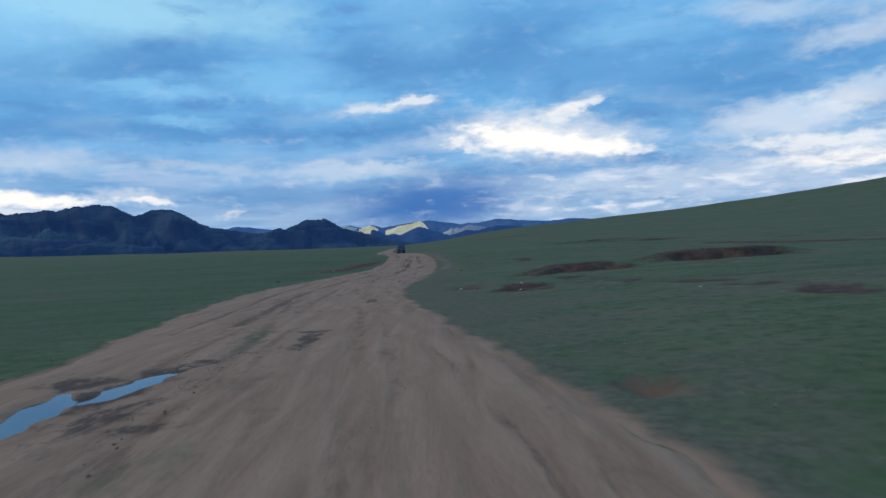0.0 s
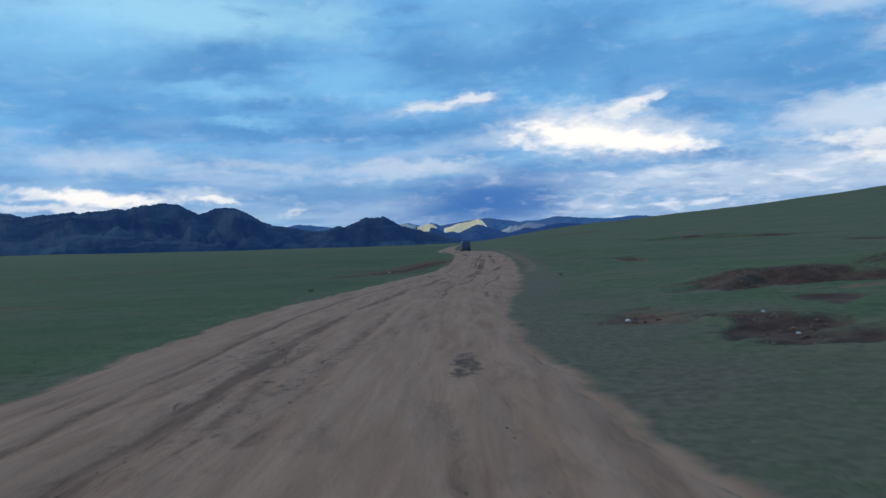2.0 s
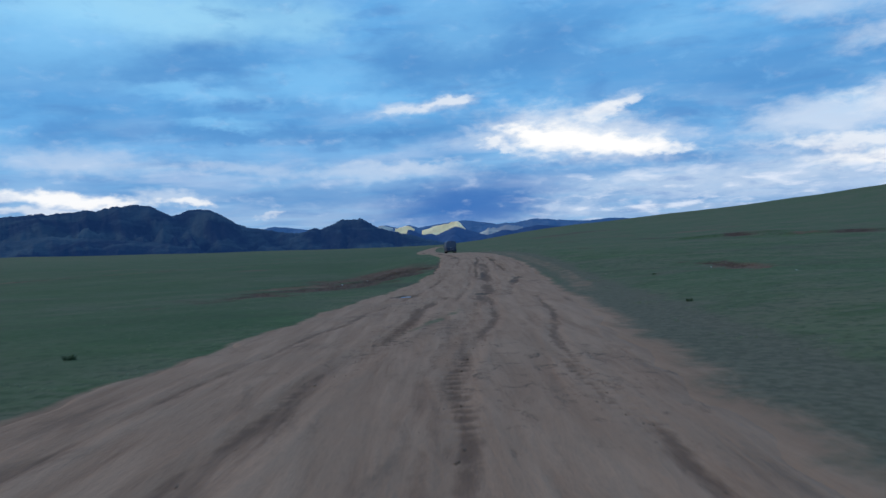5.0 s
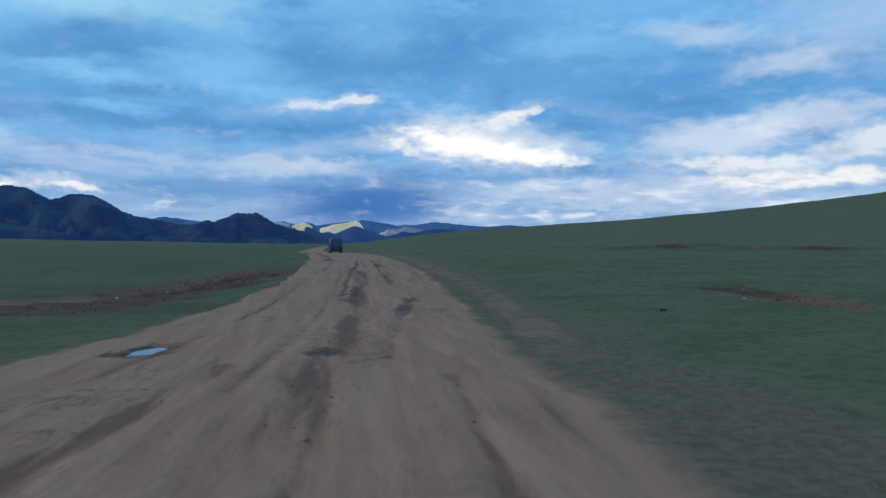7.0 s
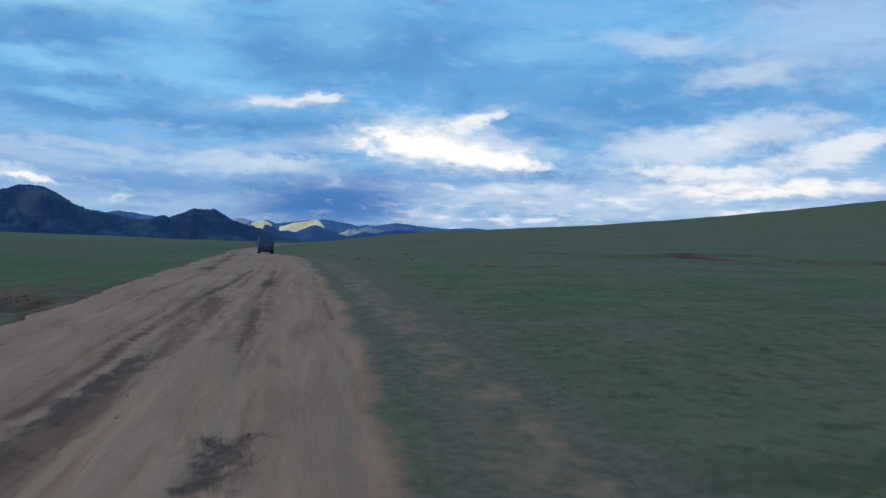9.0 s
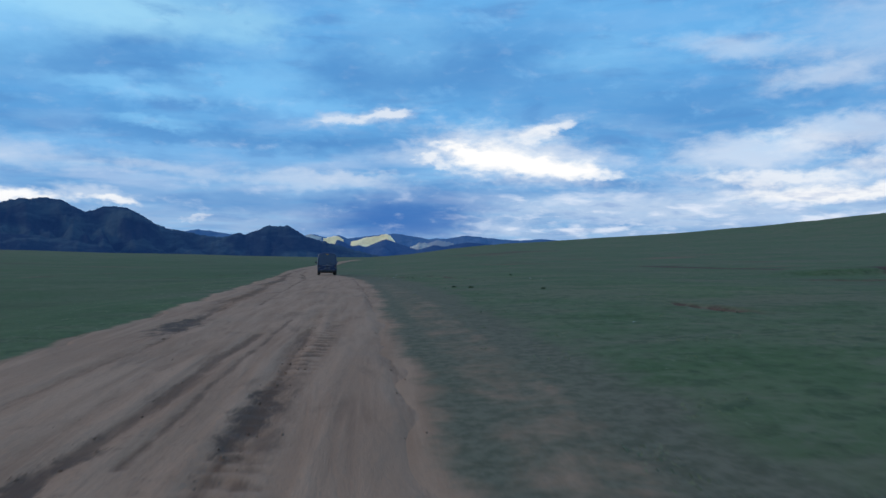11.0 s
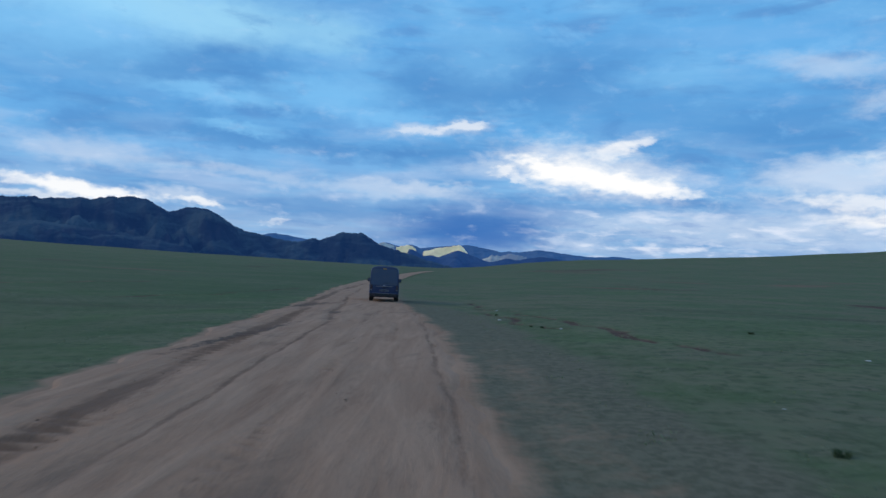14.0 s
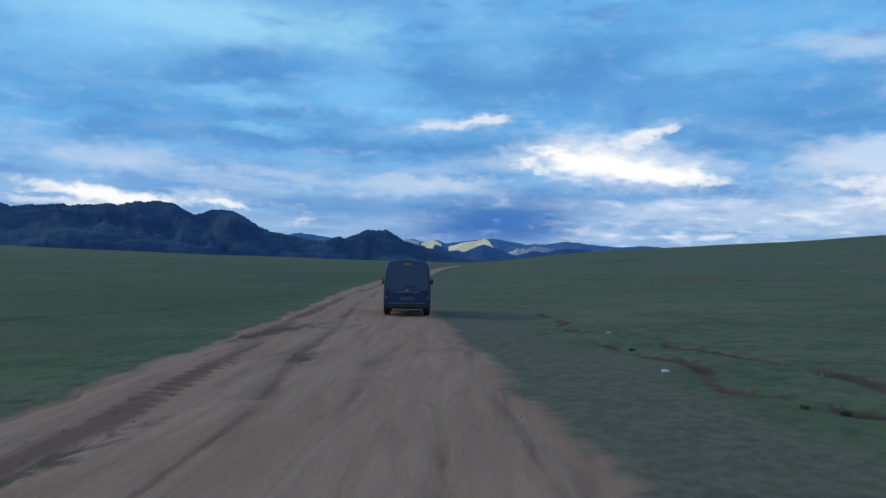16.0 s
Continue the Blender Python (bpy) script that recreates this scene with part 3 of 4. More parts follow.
    bare = np.maximum(bare, np.where(before > -1, np.clip(0.8 - np.maximum(before, 0) / 0.35, 0, 0.8), 0) * live)
    lush = np.clip(before / 3, 0, 0.75) * np.clip(1.3 - np.hypot(x, y - 75) / 500, 0, 1)
    inside = np.clip(np.minimum(x - lx, rx_ - x) / 0.5 + 0.2, 0, 1)
    z = z - (0.07 + 0.0016 * np.maximum(y - 190, 0)) * inside * (y < 415) * (y > -14)
    return tagged(sheet("ground", x, y, z, M_GROUND, (("bare", bare), ("dark", dark), ("thin", thin), ("lush", lush))), "short green steppe grass with bare brown patches", "ground", kind="structure")


# wheel ruts: the line they follow, half width, depth, and from where to where tyre lugs show
RUTS = [
    (((-4.5, 5), (-4.6, 12), (-4.6, 19), (-5.0, 24)), 0.55, 0.62, None),
    (((-3.2, 6), (-3.5, 15.8), (-3.7, 18.5), (-4.0, 21.4)), 0.35, 0.60, None),
    (((0.2, 79), (0.4, 81.6), (0.8, 85.3), (1.1, 88.2)), 0.26, 0.70, None),
    (((-1.3, 124), (-1.6, 128), (-1.8, 131), (-2.0, 136)), 0.40, 0.80, (123, 138)),
    (((-0.5, -10), (-0.6, 4), (-0.9, 12), (-1.6, 25), (-2.3, 31.3), (-2.5, 36.7), (-3.2, 46.7), (-2.6, 57), (-1.9, 68)), 0.26, 0.60, None),
    (((0.2, -10), (-0.1, 4), (-0.3, 12), (-1.0, 25), (-1.2, 40), (-1.1, 52)), 0.22, 0.50, None),
    (((1.05, 5), (1.0, 7.5), (0.8, 9.5), (0.35, 14.5)), 0.09, 0.80, None),
    (((-2.4, 2), (-3.4, 14), (-3.6, 18), (-4.2, 24), (-4.9, 31), (-5.0, 36)), 0.28, 0.70, None),
    (((-4.9, 22), (-5.2, 29), (-5.6, 36), (-5.4, 46), (-4.6, 57.5), (-4.15, 62.2), (-3.87, 64.1), (-3.75, 65.9), (-3.58, 68.8), (-3.44, 72.7), (-2.6, 78.5)), 0.30, 1.10, (54, 73)),
    (((-6.2, 20), (-6.7, 31), (-7.2, 42), (-6.8, 55), (-5.97, 64.7), (-5.5, 67.8), (-5.3, 71), (-4.8, 74.3), (-4.1, 80), (-2.5, 96), (-1.6, 108)), 0.17, 0.85, None),
    (((-3.9, 26), (-4.0, 33), (-4.1, 44)), 0.24, 0.75, (27, 36)),
    (((-3.1, 56), (-2.7, 62.4), (-2.2, 66.7), (-1.7, 71)), 0.20, 0.55, None),
    (((-2.5, 50), (-2.5, 57.7), (-2.0, 61.8), (-1.77, 63.7), (-1.5, 65.3), (-1.16, 68.6), (-0.9, 74), (-0.9, 80)), 0.20, 0.90, (52, 66)),
    (((-0.6, 50), (-0.6, 58), (-0.4, 61.7), (0.1, 65), (0.66, 69.4), (1.1, 77)), 0.17, 0.90, (52, 68)),
    (((-1.6, 72), (-0.6, 81.4), (-0.4, 85), (0.0, 91.5), (0.3, 100), (0.4, 106)), 0.42, 1.10, None),
    (((-2.2, 76), (-1.4, 86), (-0.9, 96), (-0.6, 104)), 0.20, 0.65, None),
    (((1.25, 87.5), (1.9, 93), (1.6, 100), (1.45, 105), (1.5, 112.5), (1.42, 115.5), (1.45, 120.5), (1.3, 124)), 0.17, 1.15, (96, 124)),
    (((1.9, 96), (1.75, 104), (1.76, 113), (1.81, 115.4), (1.9, 120)), 0.30, 0.70, (97, 120)),
    (((-0.6, 94), (-0.4, 98), (-0.1, 106), (0.38, 112), (0.39, 114.7), (0.5, 118)), 0.17, 1.0, (96, 108)),
    (((0.7, 109), (0.77, 113), (0.8, 117.9), (0.9, 121)), 0.08, 0.90, None),
    (((-0.3, 108), (-0.2, 112.9), (-0.4, 116.2), (-0.5, 119)), 0.22, 0.55, None),
    (((-1.6, 104), (-1.2, 114.4), (-1.17, 117.4), (-1.3, 120.5), (-1.76, 127)), 0.15, 0.80, None),
    (((-1.7, 124), (-1.8, 128), (-2.05, 135), (-2.4, 139), (-2.65, 142.6), (-2.95, 149), (-3.05, 152), (-3.35, 156.7), (-4.1, 162.4), (-5.1, 173), (-6.2, 188), (-7.0, 215)), 0.32, 1.15, (124, 160)),
    (((-0.6, 126), (-1.1, 138), (-1.4, 145), (-1.5, 149.6), (-1.6, 152)), 0.08, 0.90, None),
    (((-1.65, 153), (-2.3, 157.7), (-2.55, 162.7), (-4.2, 178), (-5.2, 195)), 0.22, 0.85, None),
    (((3.25, 102), (3.13, 112.2), (3.0, 116.4), (2.9, 119)), 0.09, 0.90, None),
    (((2.8, 124), (2.3, 138), (1.9, 145), (1.73, 149.2), (1.5, 152.2), (1.25, 154.2)), 0.09, 0.75, None),
    (((1.2, 126), (1.0, 131), (0.7, 141)), 0.20, 0.50, None),
    (((0.2, 130), (0.1, 142), (-0.4, 156), (-1.4, 172)), 0.22, 0.45, (132, 146)),
    (((0.85, 149), (0.7, 151.3), (0.5, 153)), 0.14, 0.60, None),
]
DAMP = [(-2.30, 16.9, 0.30, 2.5, 0), (-2.4, 18.8, 0.62, 0.40, 0), (-1.55, 31.1, 0.34, 2.0, 0), (-3.8, 14.1, 0.4, 0.5, 0), (-4.2, 13.4, 0.5, 0.9, 14), (-5.3, 12.3, 0.8, 0.8, 0), (-3.8, 9.4, 0.4, 1.3, 6), (-4.4, 11.2, 0.65, 2.2, 8), (-3.1, 8.7, 0.5, 0.4, 0),
        (-4.45, 80.8, 0.75, 1.4, 8), (-0.95, 80.2, 0.50, 0.95, 0), (-0.05, 95.6, 0.34, 3.6, 4), (-0.3, 92.4, 0.45, 1.0, 0), (1.35, 89.6, 0.34, 2.2, 10), (1.85, 92.3, 0.50, 1.2, 0),
        (-2.9, 147.0, 0.30, 6.0, 5), (-4.2, 162.0, 0.5, 6.0, 10), (-2.1, 157.4, 0.3, 1.4, 0), (1.5, 111.0, 0.3, 2.4, 0), (0.1, 108.0, 0.25, 2.6, 4), (-1.5, 120.0, 0.5, 3.0, 0)]


def build_road():
    ys = np.concatenate([np.arange(-14, 196, 0.085), 196 * 1.004 ** np.arange(0, 400)])
    ys = ys[ys < 415]
    us = np.linspace(-1.07, 1.07, 118)
    yy, uu = np.meshgrid(ys, us, indexing="ij")
    lx, rx_ = edge_left(yy), edge_right(yy)
    half = (rx_ - lx) / 2
    lateral = uu * half
    x = (lx + rx_) / 2 + lateral
    z = ground(x, yy) + 0.022 + 0.0008 * np.maximum(yy - 190, 0)
    rut, green = np.zeros_like(x), np.zeros_like(x)
    bent = 0.03 * np.sin(yy * 0.9) + 0.015 * np.sin(yy * 2.3 + 1)
    uneven = wander(x, yy, 0.55)
    for points, wide, deep, lugs in RUTS:
        lo, hi = points[0][1] - 3, points[-1][1] + 3
        if lo > hi:
            lo, hi = hi - 6, lo + 6
        rows_in = (ys > lo) & (ys < hi)
        xs_, ys_ = x[rows_in], yy[rows_in]
        d = along(xs_ + bent[rows_in], ys_, points)
        g = np.exp(-(d / wide) ** 2)
        tone, lift = np.maximum(g, 0.42 * np.exp(-(d / (wide * 2 + 0.25)) ** 2)) * deep, -0.018 * deep * g * min(1, wide / 0.2) + 0.010 * deep * min(1, wide / 0.2) * np.exp(-((d - wide * 1.7) / 0.1) ** 2)
        if lugs:
            part_ = np.clip(np.minimum(ys_ - lugs[0], lugs[1] - ys_) / 3, 0, 1) * np.clip(0.9 + 1.2 * np.sin(ys_ * 0.55 + deep * 9), 0, 1)
            lug = np.clip(0.4 + 2.2 * np.sin(ys_ * 2 * np.pi / 0.40 + 2.2 * xs_ + 2.4 * uneven[rows_in]), 0, 1) * part_ * np.exp(-(d / (wide * 1.2)) ** 2)
            lift = lift + 0.026 * lug
            tone = np.maximum(tone - 0.45 * lug, 0) + 0.20 * part_ * g
        rut[rows_in] = np.maximum(rut[rows_in], tone)
        z[rows_in] += lift
    rough = np.array([noise.noise((a * 1.3, b * 0.7, 3.0)) for a, b in zip(x.ravel(), yy.ravel())]).reshape(x.shape)
    z = z + 0.014 * rough
    damp = np.zeros_like(x)
    # broad darker, damper stretches
    for cx, cy, rx, ry, turn in ((-3.2, 66.0, 2.0, 12.0, 12), (-4.6, 74.0, 1.8, 9.0, 14), (-5.2, 32.0, 2.2, 13.0, -4), (-3.0, 16.0, 1.6, 7.0, -8), (-0.6, 82.0, 2.2, 8.0, 6), (-4.0, 10.5, 1.6, 4.0, 8), (0.6, 104.0, 1.8, 9.0, 0), (-1.0, 58.0, 3.0, 7.0, 0)):
        damp = np.maximum(damp, 0.55 * blob(x, yy, cx, cy, rx, ry, -turn))
    for cx, cy, rx, ry, turn in DAMP:
        b = blob(x + 0.3 * rx * uneven, yy, cx, cy, rx, ry, -turn)
        damp = np.maximum(damp, b)
        z = z - 0.014 * b
    for cx, cy, rx, ry, turn in PUDDLES:
        z = z - 0.11 * blob(x + 0.10 * wander(x + cy, yy, 0.45), yy + 0.2 * wander(x, yy + 2, 0.6), cx, cy, rx, ry, -turn)
    for cx, cy, rx, ry, turn in ((-2.5, 6.4, 0.55, 2.0, 8), (-3.7, 18.2, 0.42, 3.6, -6), (-2.85, 68.0, 0.22, 5.5, 12)):
        green = np.maximum(green, blob(x, yy, cx, cy, rx, ry, -turn) * 0.62)
    brink = np.minimum(x - lx, rx_ - x) + 0.12 * rough
    edge = np.where(uu < 0, 0.13 * np.clip((0.12 - brink) / 0.30, 0, 1), 0.055 * np.clip((0.25 - brink) / 0.55, 0, 1))
    z = z - edge
    soft_side = np.interp(yy, (0, 42, 54, 160, 175), (0.25, 0.3, 0.9, 0.9, 0.35))
    green = np.maximum(green, np.where(uu < 0, np.clip((0.16 - brink) / 0.35, 0, 1.15), np.clip((0.7 * soft_side - brink) / (soft_side * 1.6), 0, np.interp(yy, (0, 42, 54, 160, 175), (0.70, 0.70, 0.22, 0.22, 0.70)))))
    ob = sheet("road", x, yy, z, M_ROAD, (("rut", rut), ("damp", damp), ("green", green)))
    return tagged(ob, "brown dirt road with wheel ruts and damp spots", "dirt road", kind="structure")


def build_puddles():
    m, k = material("puddle_water")
    p = k.position()
    surface(k, (0.045, 0.035, 0.028), 0.10, bump=k.noise(p, 6, 3, 0.5), strength=0.04, distance=0.01, spec=0.6)
    for cx, cy, rx, ry, turn in PUDDLES:
        bm = bmesh.new()
        ring = []
        z = float(ground(cx, cy)) + 0.022 - 0.050
        c, q = math.cos(radians(-turn)), math.sin(radians(-turn))
        for i in range(48):
            a = i / 48 * 2 * math.pi
            u, v = (rx * 1.35 + 0.12) * math.sin(a), (ry * 1.2 + 0.1) * math.cos(a)
            ring.append(bm.verts.new((cx + u * c - v * q, cy + u * q + v * c, z)))
        bm.faces.new(ring)
        low_ring = bmesh.ops.extrude_face_region(bm, geom=bm.faces[:])["geom"]
        for vert in low_ring:
            if isinstance(vert, bmesh.types.BMVert):
                vert.co.z -= 0.03
        bmesh.ops.recalc_face_normals(bm, faces=bm.faces[:])
        me = bpy.data.meshes.new("puddle")
        bm.to_mesh(me)
        tagged(finish("puddle", me, m, False), "shallow rain puddle in the rutted dirt road", "puddle", "puddles on the road")


# ---------------------------------------------------------------- distant mountains
def ridge_line(az, peaks):
    """Skyline in degrees from single summits: azimuth, elevation, slope to one side and to the other."""
    out = np.full_like(az, -0.4)
    for a, e, left, right in peaks:
        d = az - a
        out = np.maximum(out, e - np.where(d < 0, -d * left, d * right))
    return out


def mountains(name, span, near, far, peaks, mat, label, seed, jag=0.05, fade=0.6):
    az = np.arange(span[0], span[1] + 0.01, 0.09)
    s = np.linspace(0, 1.25, 26)
    line = ridge_line(az, peaks)
    kernel = np.ones(5) / 5
    line = np.convolve(np.pad(line, 2, "edge"), kernel, "valid")
    line = line + np.array([jag * (noise.noise((a * 1.1, seed, 0)) + 0.7 * noise.noise((a * 3.7, seed, 5)) + 0.5 * noise.noise((a * 9, seed, 9)) + 0.35 * noise.noise((a * 21, seed, 2))) for a in az])
    ss, aa = np.meshgrid(s, az, indexing="ij")
    folds = np.array([noise.fractal((a * 0.55 + q * 0.5, q * 2.2, seed), 0.9, 2.1, 5) for q, a in zip(ss.ravel(), aa.ravel())]).reshape(ss.shape)
    rr = near + (far - near) * ss
    ends = np.clip(np.minimum(az - span[0], span[1] - az) / fade, 0, 1)
    height = 2.3 + far * np.tan(np.radians(line)) * ends - 45 * (1 - ends)
    climb = np.where(ss <= 1, np.clip(ss, 0, 1) ** 0.85, 1 - (ss - 1) * 1.6)
    body = np.clip(climb * (1 + 0.95 * folds * np.clip(1 - ss, 0, 1)), -0.2, 1.0)
    z = -40 + (height[None, :] + 40) * body
    z = np.minimum(z, 2.3 + rr * np.tan(np.radians(line))[None, :] + 0.0)
    a = np.radians(aa)
    ob = sheet(name, rr * np.sin(a), 5 + rr * np.cos(a), z, mat)
    return tagged(ob, label, "mountain", kind="structure")


def build_mountains():
    far_peaks = [(-12.5, 2.05, 0.3, 0.14), (-8.0, 1.6, 0.3, 0.2), (-4.3, 1.75, 0.4, 0.25), (-2.4, 1.72, 0.3, 0.5), (1.6, 1.86, 0.12, 0.16), (4.6, 1.5, 0.2, 0.1),
                 (6.9, 1.70, 0.16, 0.10), (9.6, 1.42, 0.1, 0.1), (12.6, 1.45, 0.06, 0.1), (16, 1.3, 0.1, 0.1)]
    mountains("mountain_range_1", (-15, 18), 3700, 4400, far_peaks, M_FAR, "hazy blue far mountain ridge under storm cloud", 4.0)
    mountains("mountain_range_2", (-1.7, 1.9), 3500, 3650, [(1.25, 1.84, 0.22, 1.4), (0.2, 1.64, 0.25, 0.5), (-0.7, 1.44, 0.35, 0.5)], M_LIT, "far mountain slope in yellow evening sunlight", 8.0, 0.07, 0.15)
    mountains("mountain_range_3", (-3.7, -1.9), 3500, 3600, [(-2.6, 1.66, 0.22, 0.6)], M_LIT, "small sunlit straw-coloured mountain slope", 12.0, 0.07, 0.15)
    mountains("mountain_range_8", (-5.2, -3.5), 3500, 3600, [(-4.5, 1.78, 0.5, 0.30)], M_PALE_LIT, "pale sunlit streak on a far slope", 44.0, 0.04, 0.15)
    mountains("mountain_range_4", (2.6, 6.2), 3600, 3750, [(4.9, 1.36, 0.30, 0.22), (3.6, 1.22, 0.4, 0.4)], M_PALE_LIT, "pale hazy mountain slope", 15.0, 0.14, 0.15)
    mountains("mountain_range_5", (-3.2, 14.0), 3000, 3300, [(0.98, 1.42, 0.42, 0.34), (-0.9, 1.0, 0.3, 0.5), (-2.4, 1.36, 0.25, 0.5), (4.6, 1.0, 0.3, 0.2), (7.0, 1.2, 0.2, 0.1), (10, 1.0, 0.1, 0.1)], M_MID, "dark pointed foothills, blue with haze", 20.0, 0.03)
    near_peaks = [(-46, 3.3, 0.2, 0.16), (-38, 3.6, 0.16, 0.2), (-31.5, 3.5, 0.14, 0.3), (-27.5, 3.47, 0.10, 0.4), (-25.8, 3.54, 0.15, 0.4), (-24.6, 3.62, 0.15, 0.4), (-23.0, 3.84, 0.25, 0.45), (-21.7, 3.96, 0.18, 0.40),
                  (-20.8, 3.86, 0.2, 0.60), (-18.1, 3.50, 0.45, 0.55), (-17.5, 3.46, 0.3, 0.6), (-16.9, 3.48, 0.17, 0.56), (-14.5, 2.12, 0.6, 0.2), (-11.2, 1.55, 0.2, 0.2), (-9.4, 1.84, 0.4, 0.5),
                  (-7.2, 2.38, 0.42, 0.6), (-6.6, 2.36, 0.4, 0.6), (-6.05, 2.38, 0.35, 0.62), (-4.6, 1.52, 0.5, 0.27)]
    mountains("mountain_range_6", (-60, 2.5), 2300, 3000, near_peaks, M_NEAR, "dark forested mountain range, blue with haze at dusk", 1.0, 0.11)
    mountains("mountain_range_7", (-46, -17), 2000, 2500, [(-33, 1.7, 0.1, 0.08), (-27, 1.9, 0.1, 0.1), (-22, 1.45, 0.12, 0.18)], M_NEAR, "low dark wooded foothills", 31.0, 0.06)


# ---------------------------------------------------------------- the van
def part(name, bm, mat, parent, label=""):
    me = bpy.data.meshes.new(name)
    bmesh.ops.recalc_face_normals(bm, faces=bm.faces[:])
    bm.to_mesh(me)
    bm.free()
    me.materials.append(mat)
    for p in me.polygons:
        p.use_smooth = len(p.vertices) == 4
    ob = new(name, me)
    ob.parent = parent
    if label:
        tagged(ob, label)
    return ob


def box(cx, cy, cz, sx, sy, sz, bevel=0.0, bm=None):
    bm = bm or bmesh.new()
    made = bmesh.ops.create_cube(bm, size=1)["verts"]
    for v in made:
        v.co = (cx + v.co.x * sx, cy + v.co.y * sy, cz + v.co.z * sz)
    if bevel:
        edges = list({e for v in made for e in v.link_edges})
        bmesh.ops.bevel(bm, geom=edges, offset=bevel, segments=2, affect="EDGES", profile=0.6)
    return bm


def tube(radius, length, m, bm=None, inner=0.0, segments=28):
    """A round bar along x, or a ring when inner is given, set by the matrix m."""
    bm = bm or bmesh.new()
    rim = [(inner, -length / 2), (radius * 0.93, -length / 2), (radius, -length * 0.36), (radius, length * 0.36), (radius * 0.93, length / 2), (inner, length / 2)]
    rings = []
    for i in range(segments):
        a = i / segments * 2 * math.pi
        rings.append([bm.verts.new(m @ Vector((l, r * math.cos(a), r * math.sin(a)))) for r, l in rim])
    for i in range(segments):
        a, b = rings[i], rings[(i + 1) % segments]
        for j in range(len(rim) if inner else len(rim) - 1):
            k2 = (j + 1) % len(rim)
            try:
                bm.faces.new((a[j], a[k2], b[k2], b[j]))
            except ValueError:
                pass
    if not inner:
        bmesh.ops.remove_doubles(bm, verts=bm.verts[:], dist=1e-5)
    return bm


SEC_Z = (0.34, 0.55, 1.05, 1.22, 1.95, 2.12, 2.23, 2.29)
SEC_W = (0.80, 0.845, 0.85, 0.842, 0.80, 0.765, 0.65, 0.36)


def van_width(z):
    return float(np.interp(z, SEC_Z, SEC_W))


def van_rear(z):
    return 0.10 * max(0.0, (z - 1.1) / 1.15) ** 1.2


def van_front(z):
    return 4.68 - 1.05 * max(0.0, (z - 1.02) / 1.2) ** 1.15 - 0.10 * max(0, 0.55 - z)


def pane(x_of, y_of, s0, s1, z0, z1, thick, out, corner=0.07, n=8, slope=0.0):
    """A curved pane with rounded corners on the van's skin; s runs along it, out is its outward direction."""
    bm = bmesh.new()
    outline = []
    for cs, cz, a0 in ((s1 - corner, z1 - corner, 0), (s0 + corner, z1 - corner, 90), (s0 + corner, z0 + corner, 180), (s1 - corner, z0 + corner, 270)):
        for i in range(n + 1):
            a = radians(a0 + 90 * i / n)
            outline.append((cs + corner * math.cos(a), cz + corner * math.sin(a)))
    front, back = [], []
    for s, z in outline:
        s = s - slope * s * (z - z0)
        p = Vector((x_of(s, z), y_of(s, z), z))
        front.append(bm.verts.new(p + out * thick))
        back.append(bm.verts.new(p - out * 0.01))
    bm.faces.new(front)
    for i in range(len(front)):
        j = (i + 1) % len(front)
        bm.faces.new((front[i], back[i], back[j], front[j]))
    return bm


